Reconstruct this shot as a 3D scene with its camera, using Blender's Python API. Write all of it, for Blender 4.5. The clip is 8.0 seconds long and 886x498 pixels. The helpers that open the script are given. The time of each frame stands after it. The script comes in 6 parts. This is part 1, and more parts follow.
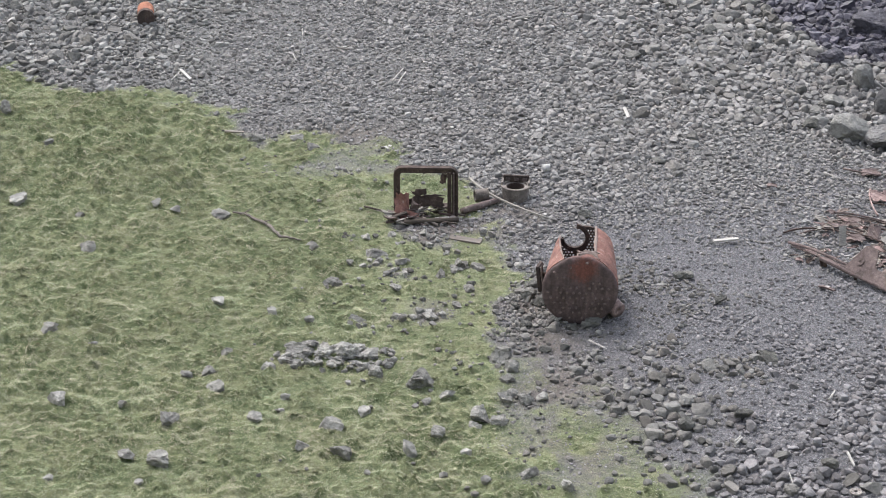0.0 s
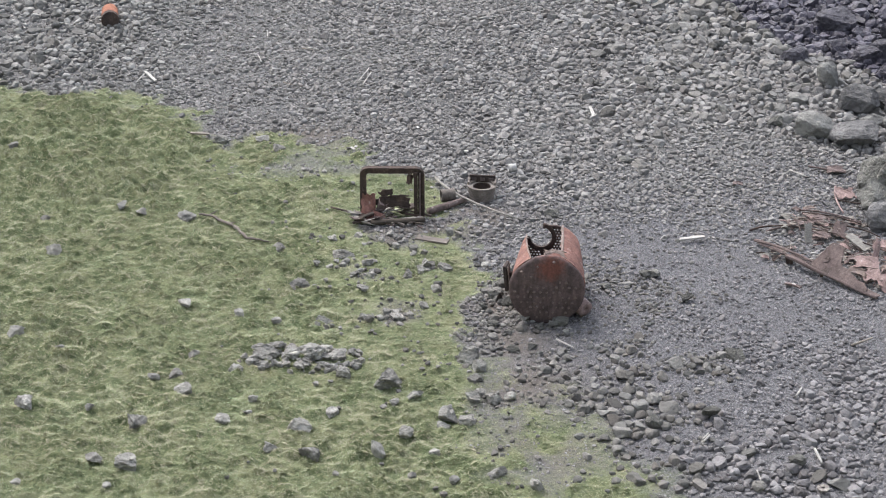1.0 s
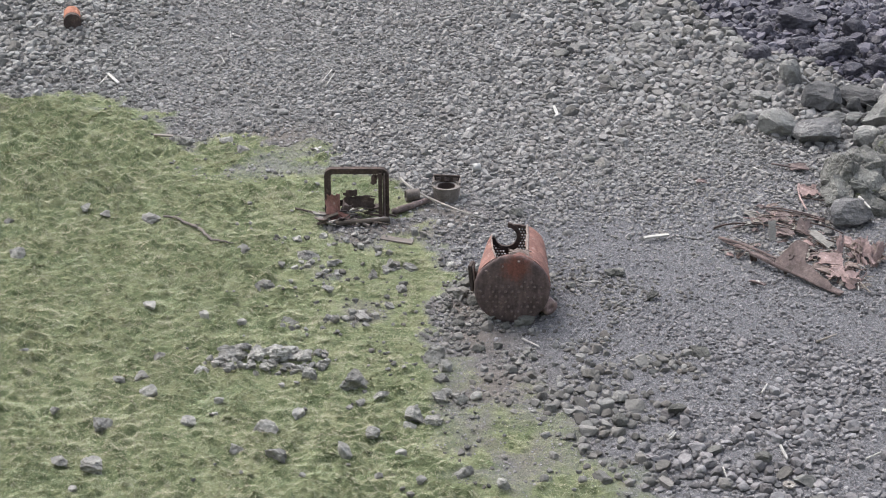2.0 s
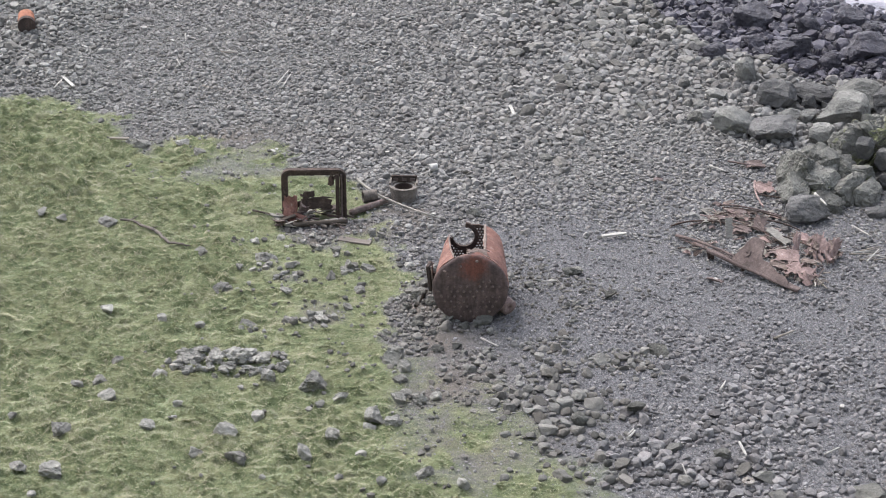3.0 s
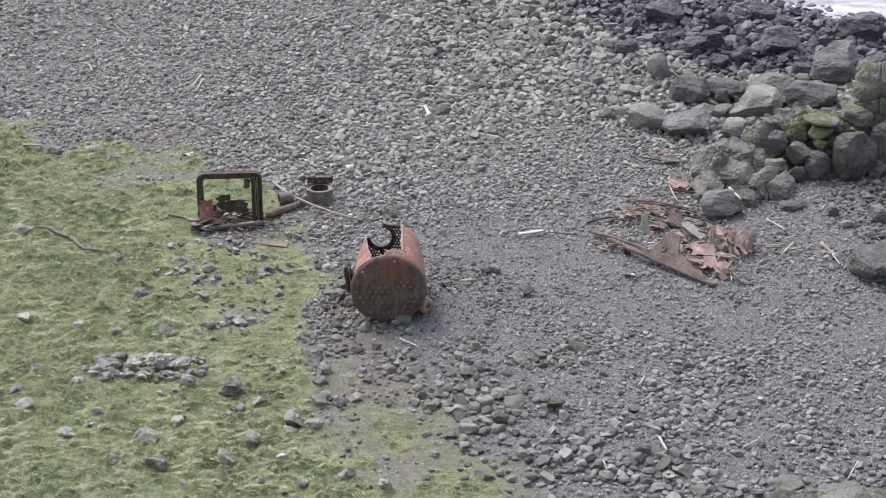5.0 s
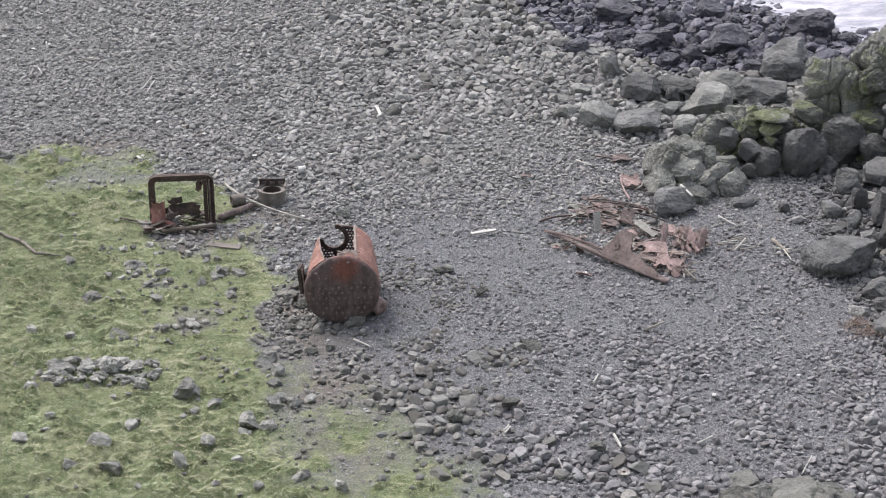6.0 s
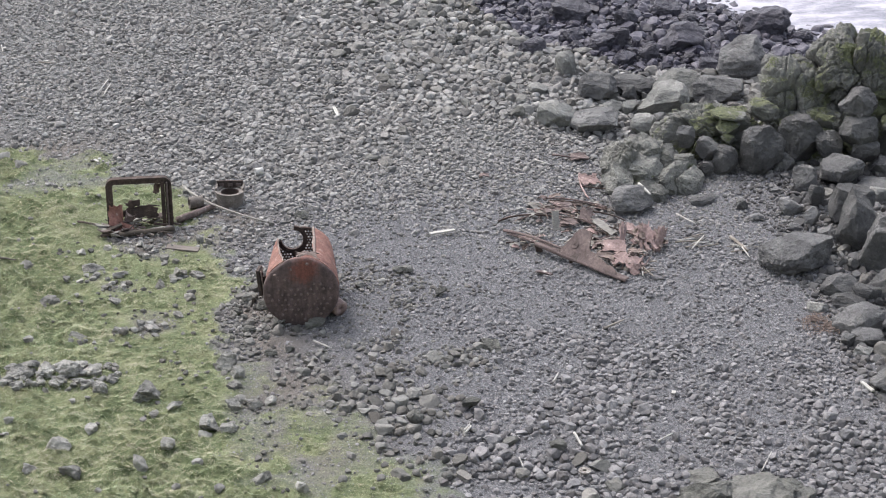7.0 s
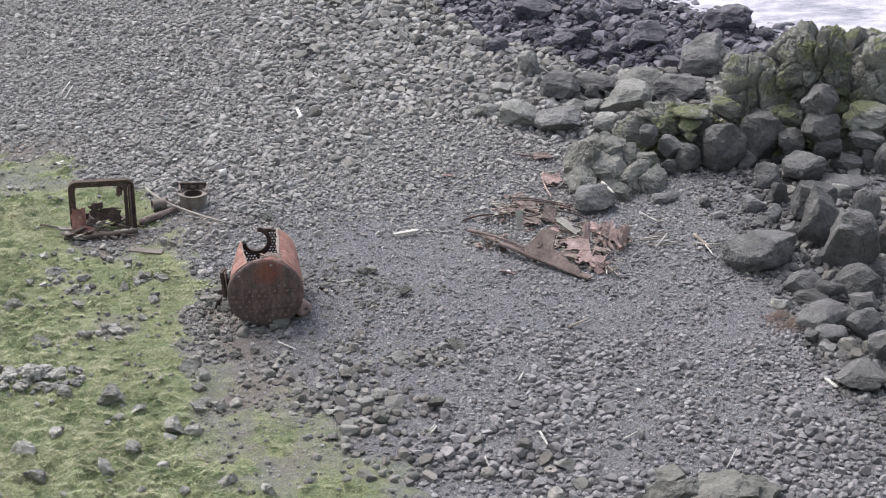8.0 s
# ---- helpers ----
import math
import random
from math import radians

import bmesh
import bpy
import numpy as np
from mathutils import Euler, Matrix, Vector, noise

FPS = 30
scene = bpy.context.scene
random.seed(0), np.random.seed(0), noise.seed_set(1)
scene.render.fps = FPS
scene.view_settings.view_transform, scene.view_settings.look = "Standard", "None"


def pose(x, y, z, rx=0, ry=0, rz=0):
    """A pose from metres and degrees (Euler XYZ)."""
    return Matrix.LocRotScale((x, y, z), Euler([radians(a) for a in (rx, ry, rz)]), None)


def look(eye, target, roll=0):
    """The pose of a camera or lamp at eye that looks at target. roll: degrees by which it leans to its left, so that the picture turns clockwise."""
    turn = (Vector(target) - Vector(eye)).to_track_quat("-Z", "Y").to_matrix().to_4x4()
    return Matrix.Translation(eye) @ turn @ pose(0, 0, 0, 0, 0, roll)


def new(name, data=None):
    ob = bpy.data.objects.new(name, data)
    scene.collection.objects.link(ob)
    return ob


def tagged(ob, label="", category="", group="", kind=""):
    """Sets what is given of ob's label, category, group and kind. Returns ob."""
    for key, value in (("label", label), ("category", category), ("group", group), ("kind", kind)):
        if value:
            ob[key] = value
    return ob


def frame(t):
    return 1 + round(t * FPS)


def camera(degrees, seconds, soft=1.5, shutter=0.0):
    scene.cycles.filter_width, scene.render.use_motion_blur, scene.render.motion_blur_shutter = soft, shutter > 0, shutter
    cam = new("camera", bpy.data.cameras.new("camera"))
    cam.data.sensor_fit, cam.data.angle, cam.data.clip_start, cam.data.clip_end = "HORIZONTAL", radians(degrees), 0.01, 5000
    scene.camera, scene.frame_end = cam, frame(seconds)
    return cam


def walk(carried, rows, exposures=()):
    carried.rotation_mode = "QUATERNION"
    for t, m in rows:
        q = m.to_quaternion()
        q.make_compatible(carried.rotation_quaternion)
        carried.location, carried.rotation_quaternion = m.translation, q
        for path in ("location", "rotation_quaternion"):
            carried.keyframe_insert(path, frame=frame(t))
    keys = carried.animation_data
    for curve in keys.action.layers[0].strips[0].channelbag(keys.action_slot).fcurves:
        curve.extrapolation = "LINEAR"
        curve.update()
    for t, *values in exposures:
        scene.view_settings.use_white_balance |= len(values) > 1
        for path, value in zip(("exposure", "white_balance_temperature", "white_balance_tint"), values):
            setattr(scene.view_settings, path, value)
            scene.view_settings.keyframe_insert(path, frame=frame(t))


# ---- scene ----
# ---- camera: stands on a tripod at the top of the grassy slope and pans slowly to its right ----
EYE = 26.0
cam = camera(23.68, 8.0, soft=1.05)
ROWS = [
    (0.0, 0.000, -26.169), (0.5, -0.455, -26.169), (1.0, -1.002, -26.164), (1.5, -1.495, -26.164),
    (3.0, -3.331, -26.155), (3.5, -3.950, -26.153), (4.0, -4.594, -26.155), (4.5, -5.161, -26.152),
    (6.0, -7.243, -26.146), (6.5, -7.845, -26.147), (7.0, -8.484, -26.141), (7.5, -8.977, -26.140),
    (8.0, -9.569, -26.137),
]
walk(cam, [(t, pose(0, 0, EYE, 90 + pitch, 0, yaw)) for t, yaw, pitch in ROWS],
     exposures=[(0.0, 1.4), (8.0, 1.4)])

# ---- overcast sky and a veiled sun ----
world = bpy.data.worlds.new("overcast_sky")
scene.world = world
world.use_nodes = True
wn = world.node_tree.nodes
sky = wn.new("ShaderNodeTexSky")
sky.sky_type = 'NISHITA'
sky.sun_disc = False
sky.sun_elevation = radians(53)
sky.sun_rotation = radians(-35)
sky.dust_density = 4.0
grey = wn.new("ShaderNodeHueSaturation")
grey.inputs["Saturation"].default_value = 0.48
world.node_tree.links.new(sky.outputs[0], grey.inputs["Color"])
world.node_tree.links.new(grey.outputs[0], wn["Background"].inputs[0])
wn["Background"].inputs[1].default_value = 0.15
sun_data = bpy.data.lights.new("sun", 'SUN')
sun_data.energy = 0.6
sun_data.angle = radians(25)
sun_data.color = (1.0, 0.98, 0.96)
sun = new("sun", sun_data)
sun.matrix_world = look((-14, 20, 33), (0, 0, 0)) @ Matrix.Identity(4)


# ---- material helpers ----
class Nodes:
    """A small node-tree builder round one Principled material."""

    def __init__(self, name, rough=0.85, metal=0.0):
        self.mat = bpy.data.materials.new(name)
        self.mat.use_nodes = True
        self.tree = self.mat.node_tree
        self.bsdf = self.tree.nodes["Principled BSDF"]
        self.bsdf.inputs["Roughness"].default_value = rough
        self.bsdf.inputs["Metallic"].default_value = metal
        self.bsdf.inputs["Specular IOR Level"].default_value = 0.3

    def node(self, kind, **settings):
        n = self.tree.nodes.new(kind)
        for key, value in settings.items():
            setattr(n, key, value)
        return n

    def put(self, value, socket):
        if isinstance(value, bpy.types.NodeSocket):
            self.tree.links.new(value, socket)
        else:
            socket.default_value = value

    def coords(self):
        return self.node("ShaderNodeTexCoord").outputs["Object"]

    def world_place(self):
        return self.node("ShaderNodeNewGeometry").outputs["Position"]

    def island(self):
        return self.node("ShaderNodeNewGeometry").outputs["Random Per Island"]

    def one(self):
        return self.node("ShaderNodeObjectInfo").outputs["Random"]

    def noise(self, scale, detail=4.0, rough=0.6, at=None, stretch=None):
        n = self.node("ShaderNodeTexNoise")
        n.inputs["Scale"].default_value = scale
        n.inputs["Detail"].default_value = detail
        n.inputs["Roughness"].default_value = rough
        at = at or self.coords()
        if stretch:
            m = self.node("ShaderNodeMapping")
            m.inputs["Scale"].default_value = stretch
            self.tree.links.new(at, m.inputs["Vector"])
            at = m.outputs[0]
        self.tree.links.new(at, n.inputs["Vector"])
        return n.outputs["Fac"]

    def cells(self, scale, feature='F1', at=None, out="Distance"):
        n = self.node("ShaderNodeTexVoronoi", feature=feature)
        n.inputs["Scale"].default_value = scale
        self.tree.links.new(at or self.coords(), n.inputs["Vector"])
        return n.outputs[out]

    def ramp(self, fac, *stops):
        n = self.node("ShaderNodeValToRGB")
        els = n.color_ramp.elements
        while len(els) < len(stops):
            els.new(0.5)
        for e, (at, col) in zip(els, stops):
            e.position = at
            e.color = (*col, 1) if len(col) == 3 else col
        self.put(fac, n.inputs[0])
        return n.outputs[0]

    def mix(self, fac, a, b, blend='MIX'):
        n = self.node("ShaderNodeMix", data_type='RGBA', blend_type=blend)
        self.put(fac, n.inputs[0])
        for v, s in ((a, n.inputs[6]), (b, n.inputs[7])):
            self.put((*v, 1) if isinstance(v, tuple) and len(v) == 3 else v, s)
        return n.outputs[2]

    def math(self, op, a, b=0.0, clamp=False):
        n = self.node("ShaderNodeMath", operation=op, use_clamp=clamp)
        self.put(a, n.inputs[0])
        self.put(b, n.inputs[1])
        return n.outputs[0]

    def upness(self):
        sep = self.node("ShaderNodeSeparateXYZ")
        self.tree.links.new(self.node("ShaderNodeNewGeometry").outputs["Normal"], sep.inputs[0])
        return sep.outputs[2]

    def attr(self, name):
        return self.node("ShaderNodeAttribute", attribute_name=name).outputs["Fac"]

    def bump(self, height, strength=0.5, distance=0.02):
        n = self.node("ShaderNodeBump")
        n.inputs["Strength"].default_value = strength
        n.inputs["Distance"].default_value = distance
        self.put(height, n.inputs["Height"])
        self.tree.links.new(n.outputs[0], self.bsdf.inputs["Normal"])

    def colour(self, col, rough=None):
        self.put((*col, 1) if isinstance(col, tuple) else col, self.bsdf.inputs["Base Color"])
        if rough is not None:
            self.put(rough, self.bsdf.inputs["Roughness"])
        return self.mat


# ---- materials ----
def stone_material(name, dark, mid, pale, rough=0.85, per_object=False, warm=0.25):
    n = Nodes(name, rough)
    at = n.world_place()
    pick = n.one() if per_object else n.island()
    tone = n.ramp(pick, (0.0, dark), (0.45, mid), (0.85, pale), (1.0, tuple(c * 1.12 for c in pale)))
    tint = n.mix(n.math('MULTIPLY', n.math('FRACT', n.math('MULTIPLY', pick, 17.3)), warm), tone,
                 (mid[0] * 1.15, mid[1] * 0.98, mid[2] * 0.9))
    spots = n.noise(14, 5, 0.7, at)
    col = n.mix(0.55, tint, n.ramp(spots, (0.3, (0.45, 0.45, 0.46)), (0.7, (1.25, 1.25, 1.22))), 'MULTIPLY')
    n.bump(n.noise(38, 4, 0.7, at), 0.7, 0.03)
    return n.colour(col, n.math('ADD', n.math('MULTIPLY', spots, 0.2), rough - 0.1))


def boulder_material(name, base, pale, lichen=0.3, moss=0.0, rough=0.85, relief=0.14):
    n = Nodes(name, rough)
    at = n.world_place()
    big, fine = n.noise(1.1, 5, 0.6, at), n.noise(9, 6, 0.7, at)
    col = n.mix(n.ramp(big, (0.35, (0, 0, 0)), (0.65, (1, 1, 1))), base, pale)
    col = n.mix(0.6, col, n.ramp(fine, (0.3, (0.5, 0.5, 0.5)), (0.7, (1.3, 1.3, 1.28))), 'MULTIPLY')
    tone = n.math('ADD', n.math('MULTIPLY', n.one(), 0.5), 0.75)
    col = n.mix(1.0, col, tone, 'MULTIPLY')
    flecks = n.ramp(n.noise(5, 6, 0.75, at), (0.56, (0, 0, 0)), (0.66, (1, 1, 1)))
    col = n.mix(n.math('MULTIPLY', flecks, lichen), col, (0.285, 0.282, 0.25))
    mid = n.noise(3.2, 6, 0.72, at)
    col = n.mix(0.45, col, n.ramp(mid, (0.35, (0.55, 0.55, 0.56)), (0.65, (1.25, 1.25, 1.22))), 'MULTIPLY')
    if moss > 0:
        patch = n.ramp(n.noise(0.8, 5, 0.6, at), (0.42, (0, 0, 0)), (0.62, (1, 1, 1)))
        where = n.math('ADD', n.math('MULTIPLY', n.upness(), 0.45), n.math('ADD', n.math('MULTIPLY', patch, 0.6), n.math('MULTIPLY', n.noise(7, 6, 0.75, at), 0.7)))
        mask = n.ramp(where, (1.1 - 0.4 * moss, (0, 0, 0)), (1.25 - 0.4 * moss, (0.9, 0.9, 0.9)))
        green = n.ramp(n.noise(9, 6, 0.75, at), (0.3, (0.055, 0.06, 0.034)), (0.55, (0.1, 0.11, 0.054)), (0.75, (0.185, 0.196, 0.086)))
        col = n.mix(mask, col, green)
    n.bump(n.math('ADD', n.math('MULTIPLY', fine, 0.5), mid), 1.0, relief)
    return n.colour(col)


def rust_material(name, dark, red, pale, balance=0.5, rough=0.9, scale=1.0):
    n = Nodes(name, rough, 0.15)
    at = n.coords()
    big, fine = n.noise(2.2 * scale, 6, 0.65, at), n.noise(16 * scale, 5, 0.7, at)
    col = n.mix(n.ramp(big, (balance - 0.13, (0, 0, 0)), (balance + 0.13, (1, 1, 1))), dark, red)
    col = n.mix(n.ramp(n.noise(5 * scale, 6, 0.7, at), (0.58, (0, 0, 0)), (0.7, (1, 1, 1))), col, pale)
    col = n.mix(0.6, col, n.ramp(fine, (0.3, (0.45, 0.42, 0.4)), (0.7, (1.3, 1.3, 1.3))), 'MULTIPLY')
    streak = n.noise(7 * scale, 4, 0.6, at, (1, 1, 0.12))
    col = n.mix(0.35, col, n.ramp(streak, (0.35, (0.5, 0.45, 0.42)), (0.65, (1.2, 1.2, 1.2))), 'MULTIPLY')
    n.bump(fine, 0.6, 0.02)
    return n.colour(col)


def wood_material(name, a, b):
    n = Nodes(name, 0.9)
    at = n.coords()
    grain = n.noise(30, 4, 0.6, at, (0.06, 1, 1))
    col = n.mix(n.ramp(grain, (0.35, (0, 0, 0)), (0.65, (1, 1, 1))), a, b)
    col = n.mix(0.4, col, n.ramp(n.noise(3, 4, 0.6, at), (0.3, (0.6, 0.6, 0.6)), (0.7, (1.2, 1.2, 1.2))), 'MULTIPLY')
    n.bump(grain, 0.4, 0.01)
    return n.colour(col)


COBBLE = stone_material("cobble_stone", (0.101, 0.099, 0.099), (0.202, 0.199, 0.195), (0.281, 0.277, 0.272))
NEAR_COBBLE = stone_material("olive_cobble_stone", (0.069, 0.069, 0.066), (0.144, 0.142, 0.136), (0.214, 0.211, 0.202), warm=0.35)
LOW_COBBLE = stone_material("blue_grey_cobble_stone", (0.084, 0.083, 0.087), (0.168, 0.165, 0.172), (0.244, 0.239, 0.247))
# cobble tones lowered to stand for the shade between boulders under the outcrop
SHADED_COBBLE = stone_material("shaded_cobble_stone", (0.055, 0.054, 0.055), (0.105, 0.103, 0.104), (0.17, 0.167, 0.167))
LONE_COBBLE = stone_material("lone_cobble_stone", (0.099, 0.097, 0.092), (0.164, 0.162, 0.154), (0.221, 0.217, 0.208), per_object=True)
SHINGLE = stone_material("shingle_stone", (0.113, 0.111, 0.117), (0.207, 0.202, 0.211), (0.309, 0.304, 0.313))
UPPER_SHINGLE = stone_material("upper_shingle_stone", (0.120, 0.119, 0.116), (0.220, 0.217, 0.211), (0.320, 0.316, 0.306))
DARK_COBBLE = stone_material("sooty_cobble_stone", (0.075, 0.075, 0.073), (0.165, 0.165, 0.16), (0.29, 0.29, 0.28))
WET_COBBLE = stone_material("wet_stone", (0.026, 0.0245, 0.034), (0.052, 0.048, 0.066), (0.1, 0.094, 0.12), 0.42, warm=0.05)
TURF_ROCK = boulder_material("lichened_rock", (0.225, 0.219, 0.208), (0.42, 0.409, 0.388), 0.5, relief=0.2)
NEAR_BOULDER = boulder_material("olive_boulder", (0.098, 0.097, 0.091), (0.185, 0.182, 0.17), 0.2)
BOULDER = boulder_material("beach_boulder", (0.108, 0.106, 0.108), (0.202, 0.198, 0.199), 0.14)
DARK_BOULDER = boulder_material("dark_boulder", (0.084, 0.082, 0.085), (0.15, 0.147, 0.149), 0.16)
PALE_BOULDER = boulder_material("pale_boulder", (0.175, 0.174, 0.168), (0.27, 0.266, 0.255), 0.25)
MOSSY = boulder_material("mossy_rock", (0.135, 0.133, 0.125), (0.225, 0.221, 0.207), 0.45, 0.7, relief=0.1)
LICHENED = boulder_material("lichened_grey_rock", (0.14, 0.138, 0.129), (0.225, 0.222, 0.208), 0.6, 0.22, relief=0.12)
WET_BOULDER = boulder_material("wet_boulder", (0.046, 0.043, 0.056), (0.095, 0.09, 0.11), 0.05, 0.0, 0.5)
RUST_DARK = rust_material("dark_rust", (0.055, 0.044, 0.041), (0.105, 0.076, 0.067), (0.19, 0.145, 0.13), 0.52)
RUST_RED = rust_material("red_rust", (0.16, 0.086, 0.075), (0.295, 0.157, 0.132), (0.4, 0.31, 0.28), 0.47)
RUST_PINK = rust_material("pink_rust", (0.225, 0.168, 0.162), (0.37, 0.275, 0.264), (0.48, 0.42, 0.405), 0.5)
RUST_BROWN = rust_material("brown_rust", (0.11, 0.088, 0.086), (0.195, 0.153, 0.147), (0.31, 0.268, 0.26), 0.5)
CAST = rust_material("grey_cast_iron", (0.145, 0.13, 0.12), (0.22, 0.198, 0.185), (0.33, 0.31, 0.29), 0.5)
PALE_CAST = rust_material("pale_cast_iron", (0.21, 0.195, 0.182), (0.3, 0.285, 0.268), (0.4, 0.385, 0.365), 0.5)
DRIFT = wood_material("bleached_driftwood", (0.31, 0.298, 0.278), (0.46, 0.447, 0.42))
GREY_WOOD = wood_material("weathered_wood", (0.16, 0.14, 0.12), (0.3, 0.27, 0.24))
DARK_WOOD = wood_material("dark_wood", (0.05, 0.042, 0.036), (0.11, 0.09, 0.075))
POLE_WOOD = wood_material("grey_pole_wood", (0.19, 0.178, 0.162), (0.31, 0.295, 0.27))
PLANK_BROWN = wood_material("brown_plank", (0.115, 0.1, 0.09), (0.18, 0.157, 0.142))


def face_material():
    """Boiler end plate: dark scale with a brick-red patch high up."""
    n = Nodes("end_plate_rust", 0.88, 0.15)
    at = n.coords()
    fine, big = n.noise(14, 6, 0.7, at), n.noise(3, 5, 0.65, at)
    col = n.mix(n.ramp(big, (0.4, (0, 0, 0)), (0.62, (1, 1, 1))), (0.088, 0.068, 0.068), (0.155, 0.117, 0.113))
    sep = n.node("ShaderNodeSeparateXYZ")
    n.tree.links.new(at, sep.inputs[0])
    dx = n.math('MULTIPLY', n.math('SUBTRACT', sep.outputs[0], 0.08), 1.9)
    dz = n.math('MULTIPLY', n.math('SUBTRACT', sep.outputs[2], 1.62), 2.0)
    d = n.math('SQRT', n.math('ADD', n.math('MULTIPLY', dx, dx), n.math('MULTIPLY', dz, dz)))
    d = n.math('ADD', d, n.math('MULTIPLY', n.math('SUBTRACT', n.noise(4, 6, 0.7, at), 0.5), 1.6))
    col = n.mix(n.ramp(d, (0.35, (0.9, 0.9, 0.9)), (0.88, (0, 0, 0))), col, (0.2, 0.084, 0.066))
    col = n.mix(0.6, col, n.ramp(fine, (0.3, (0.5, 0.48, 0.46)), (0.7, (1.35, 1.3, 1.3))), 'MULTIPLY')
    streak = n.noise(9, 4, 0.6, at, (1, 1, 0.1))
    col = n.mix(0.4, col, n.ramp(streak, (0.35, (0.55, 0.5, 0.5)), (0.65, (1.3, 1.25, 1.25))), 'MULTIPLY')
    n.bump(fine, 0.6, 0.02)
    return n.colour(col)


FACE = face_material()


def ground_material():
    n = Nodes("beach_and_turf", 0.95)
    at = n.world_place()
    turf, bare = n.attr("turf"), n.attr("earth")
    cell = n.cells(24, 'F1', at, "Color")
    edge = n.cells(24, 'F1', at)
    edge2 = n.cells(50, 'F1', at)
    grit = n.noise(22, 6, 0.7, at)
    bw = n.node("ShaderNodeRGBToBW")
    n.tree.links.new(cell, bw.inputs[0])
    stone = n.ramp(bw.outputs[0], (0.2, (0.111, 0.11, 0.119)), (0.5, (0.159, 0.157, 0.168)), (0.8, (0.222, 0.22, 0.231)))
    stone = n.mix(0.6, stone, n.ramp(grit, (0.3, (0.5, 0.5, 0.5)), (0.7, (1.25, 1.25, 1.25))), 'MULTIPLY')
    along = n.node("ShaderNodeSeparateXYZ")
    n.tree.links.new(at, along.inputs[0])
    high = n.math('ADD', n.math('SUBTRACT', along.outputs[1], n.math('MULTIPLY', along.outputs[0], 0.25)), n.math('MULTIPLY', n.noise(0.3, 4, 0.6, at), 6.0))
    stone = n.mix(n.ramp(n.math('MULTIPLY', n.math('SUBTRACT', high, 57.0), 0.25), (0.0, (0, 0, 0)), (1.0, (1, 1, 1))), stone, n.mix(1.0, stone, (1.1, 1.1, 1.03), 'MULTIPLY'))
    soil = n.ramp(n.noise(3.5, 6, 0.7, at), (0.3, (0.125, 0.11, 0.1)), (0.7, (0.205, 0.183, 0.168)))
    soil = n.mix(0.5, soil, n.ramp(grit, (0.3, (0.5, 0.5, 0.5)), (0.7, (1.3, 1.3, 1.3))), 'MULTIPLY')
    grass = n.ramp(n.noise(1.2, 9, 0.78, at), (0.32, (0.1, 0.128, 0.062)), (0.5, (0.2, 0.23, 0.128)), (0.68, (0.33, 0.33, 0.21)))
    grass = n.mix(0.6, grass, n.ramp(grit, (0.3, (0.45, 0.45, 0.4)), (0.7, (1.3, 1.3, 1.2))), 'MULTIPLY')
    # noise-placed dark blotches in the colour stand in for the tufts' shadows
    clump = n.noise(9, 5, 0.75, at, (0.85, 1.2, 1))
    grass = n.mix(0.8, grass, n.ramp(clump, (0.34, (0.48, 0.53, 0.46)), (0.48, (0.96, 0.97, 0.95)), (0.66, (1.15, 1.12, 1.12))), 'MULTIPLY')
    col = n.mix(bare, stone, soil)
    col = n.mix(n.ramp(n.math('ADD', turf, n.math('MULTIPLY', n.math('SUBTRACT', n.noise(4, 6, 0.75, at), 0.5), 0.9)),
                       (0.16, (0, 0, 0)), (0.74, (1, 1, 1))), col, grass)
    col = n.mix(n.attr("wet"), col, (0.035, 0.035, 0.042))
    h = n.math('SUBTRACT', 1.0, n.math('ADD', edge, n.math('MULTIPLY', edge2, 0.5)))
    nap = n.math('ADD', n.math('MULTIPLY', n.noise(9, 8, 0.8, at, (0.8, 1.5, 1)), 2.4), n.math('MULTIPLY', grit, 0.5))
    stony = n.math('ADD', h, n.math('MULTIPLY', grit, 0.4))
    mixed = n.math('ADD', n.math('MULTIPLY', turf, nap), n.math('MULTIPLY', n.math('SUBTRACT', 1.0, turf), stony))
    n.bump(mixed, 0.9, 0.07)
    return n.colour(col)


GROUND = ground_material()


def grass_material(name, dull, mid, fresh):
    n = Nodes(name, 0.95)
    at = n.world_place()
    patch = n.ramp(n.noise(0.55, 6, 0.7, at), (0.36, (0, 0, 0)), (0.64, (1, 1, 1)))
    pick = n.island()
    a = n.ramp(pick, (0.0, tuple(c * 0.52 for c in dull)), (0.5, dull), (1.0, tuple(c * 1.2 for c in dull)))
    b = n.ramp(pick, (0.0, tuple(c * 0.52 for c in fresh)), (0.5, mid), (1.0, tuple(c * 1.25 for c in fresh)))
    col = n.mix(patch, a, b)
    # the same blotches darken the blades, imitating shade among the tufts
    clump = n.noise(9, 5, 0.75, at, (0.85, 1.2, 1))
    col = n.mix(0.9, col, n.ramp(clump, (0.34, (0.48, 0.53, 0.46)), (0.48, (0.96, 0.97, 0.95)), (0.66, (1.15, 1.12, 1.12))), 'MULTIPLY')
    return n.colour(col)


GRASS = grass_material("green_grass", (0.366, 0.371, 0.245), (0.320, 0.376, 0.228), (0.272, 0.371, 0.210))
STRAW = grass_material("straw_grass", (0.391, 0.364, 0.265), (0.360, 0.353, 0.243), (0.304, 0.343, 0.210))


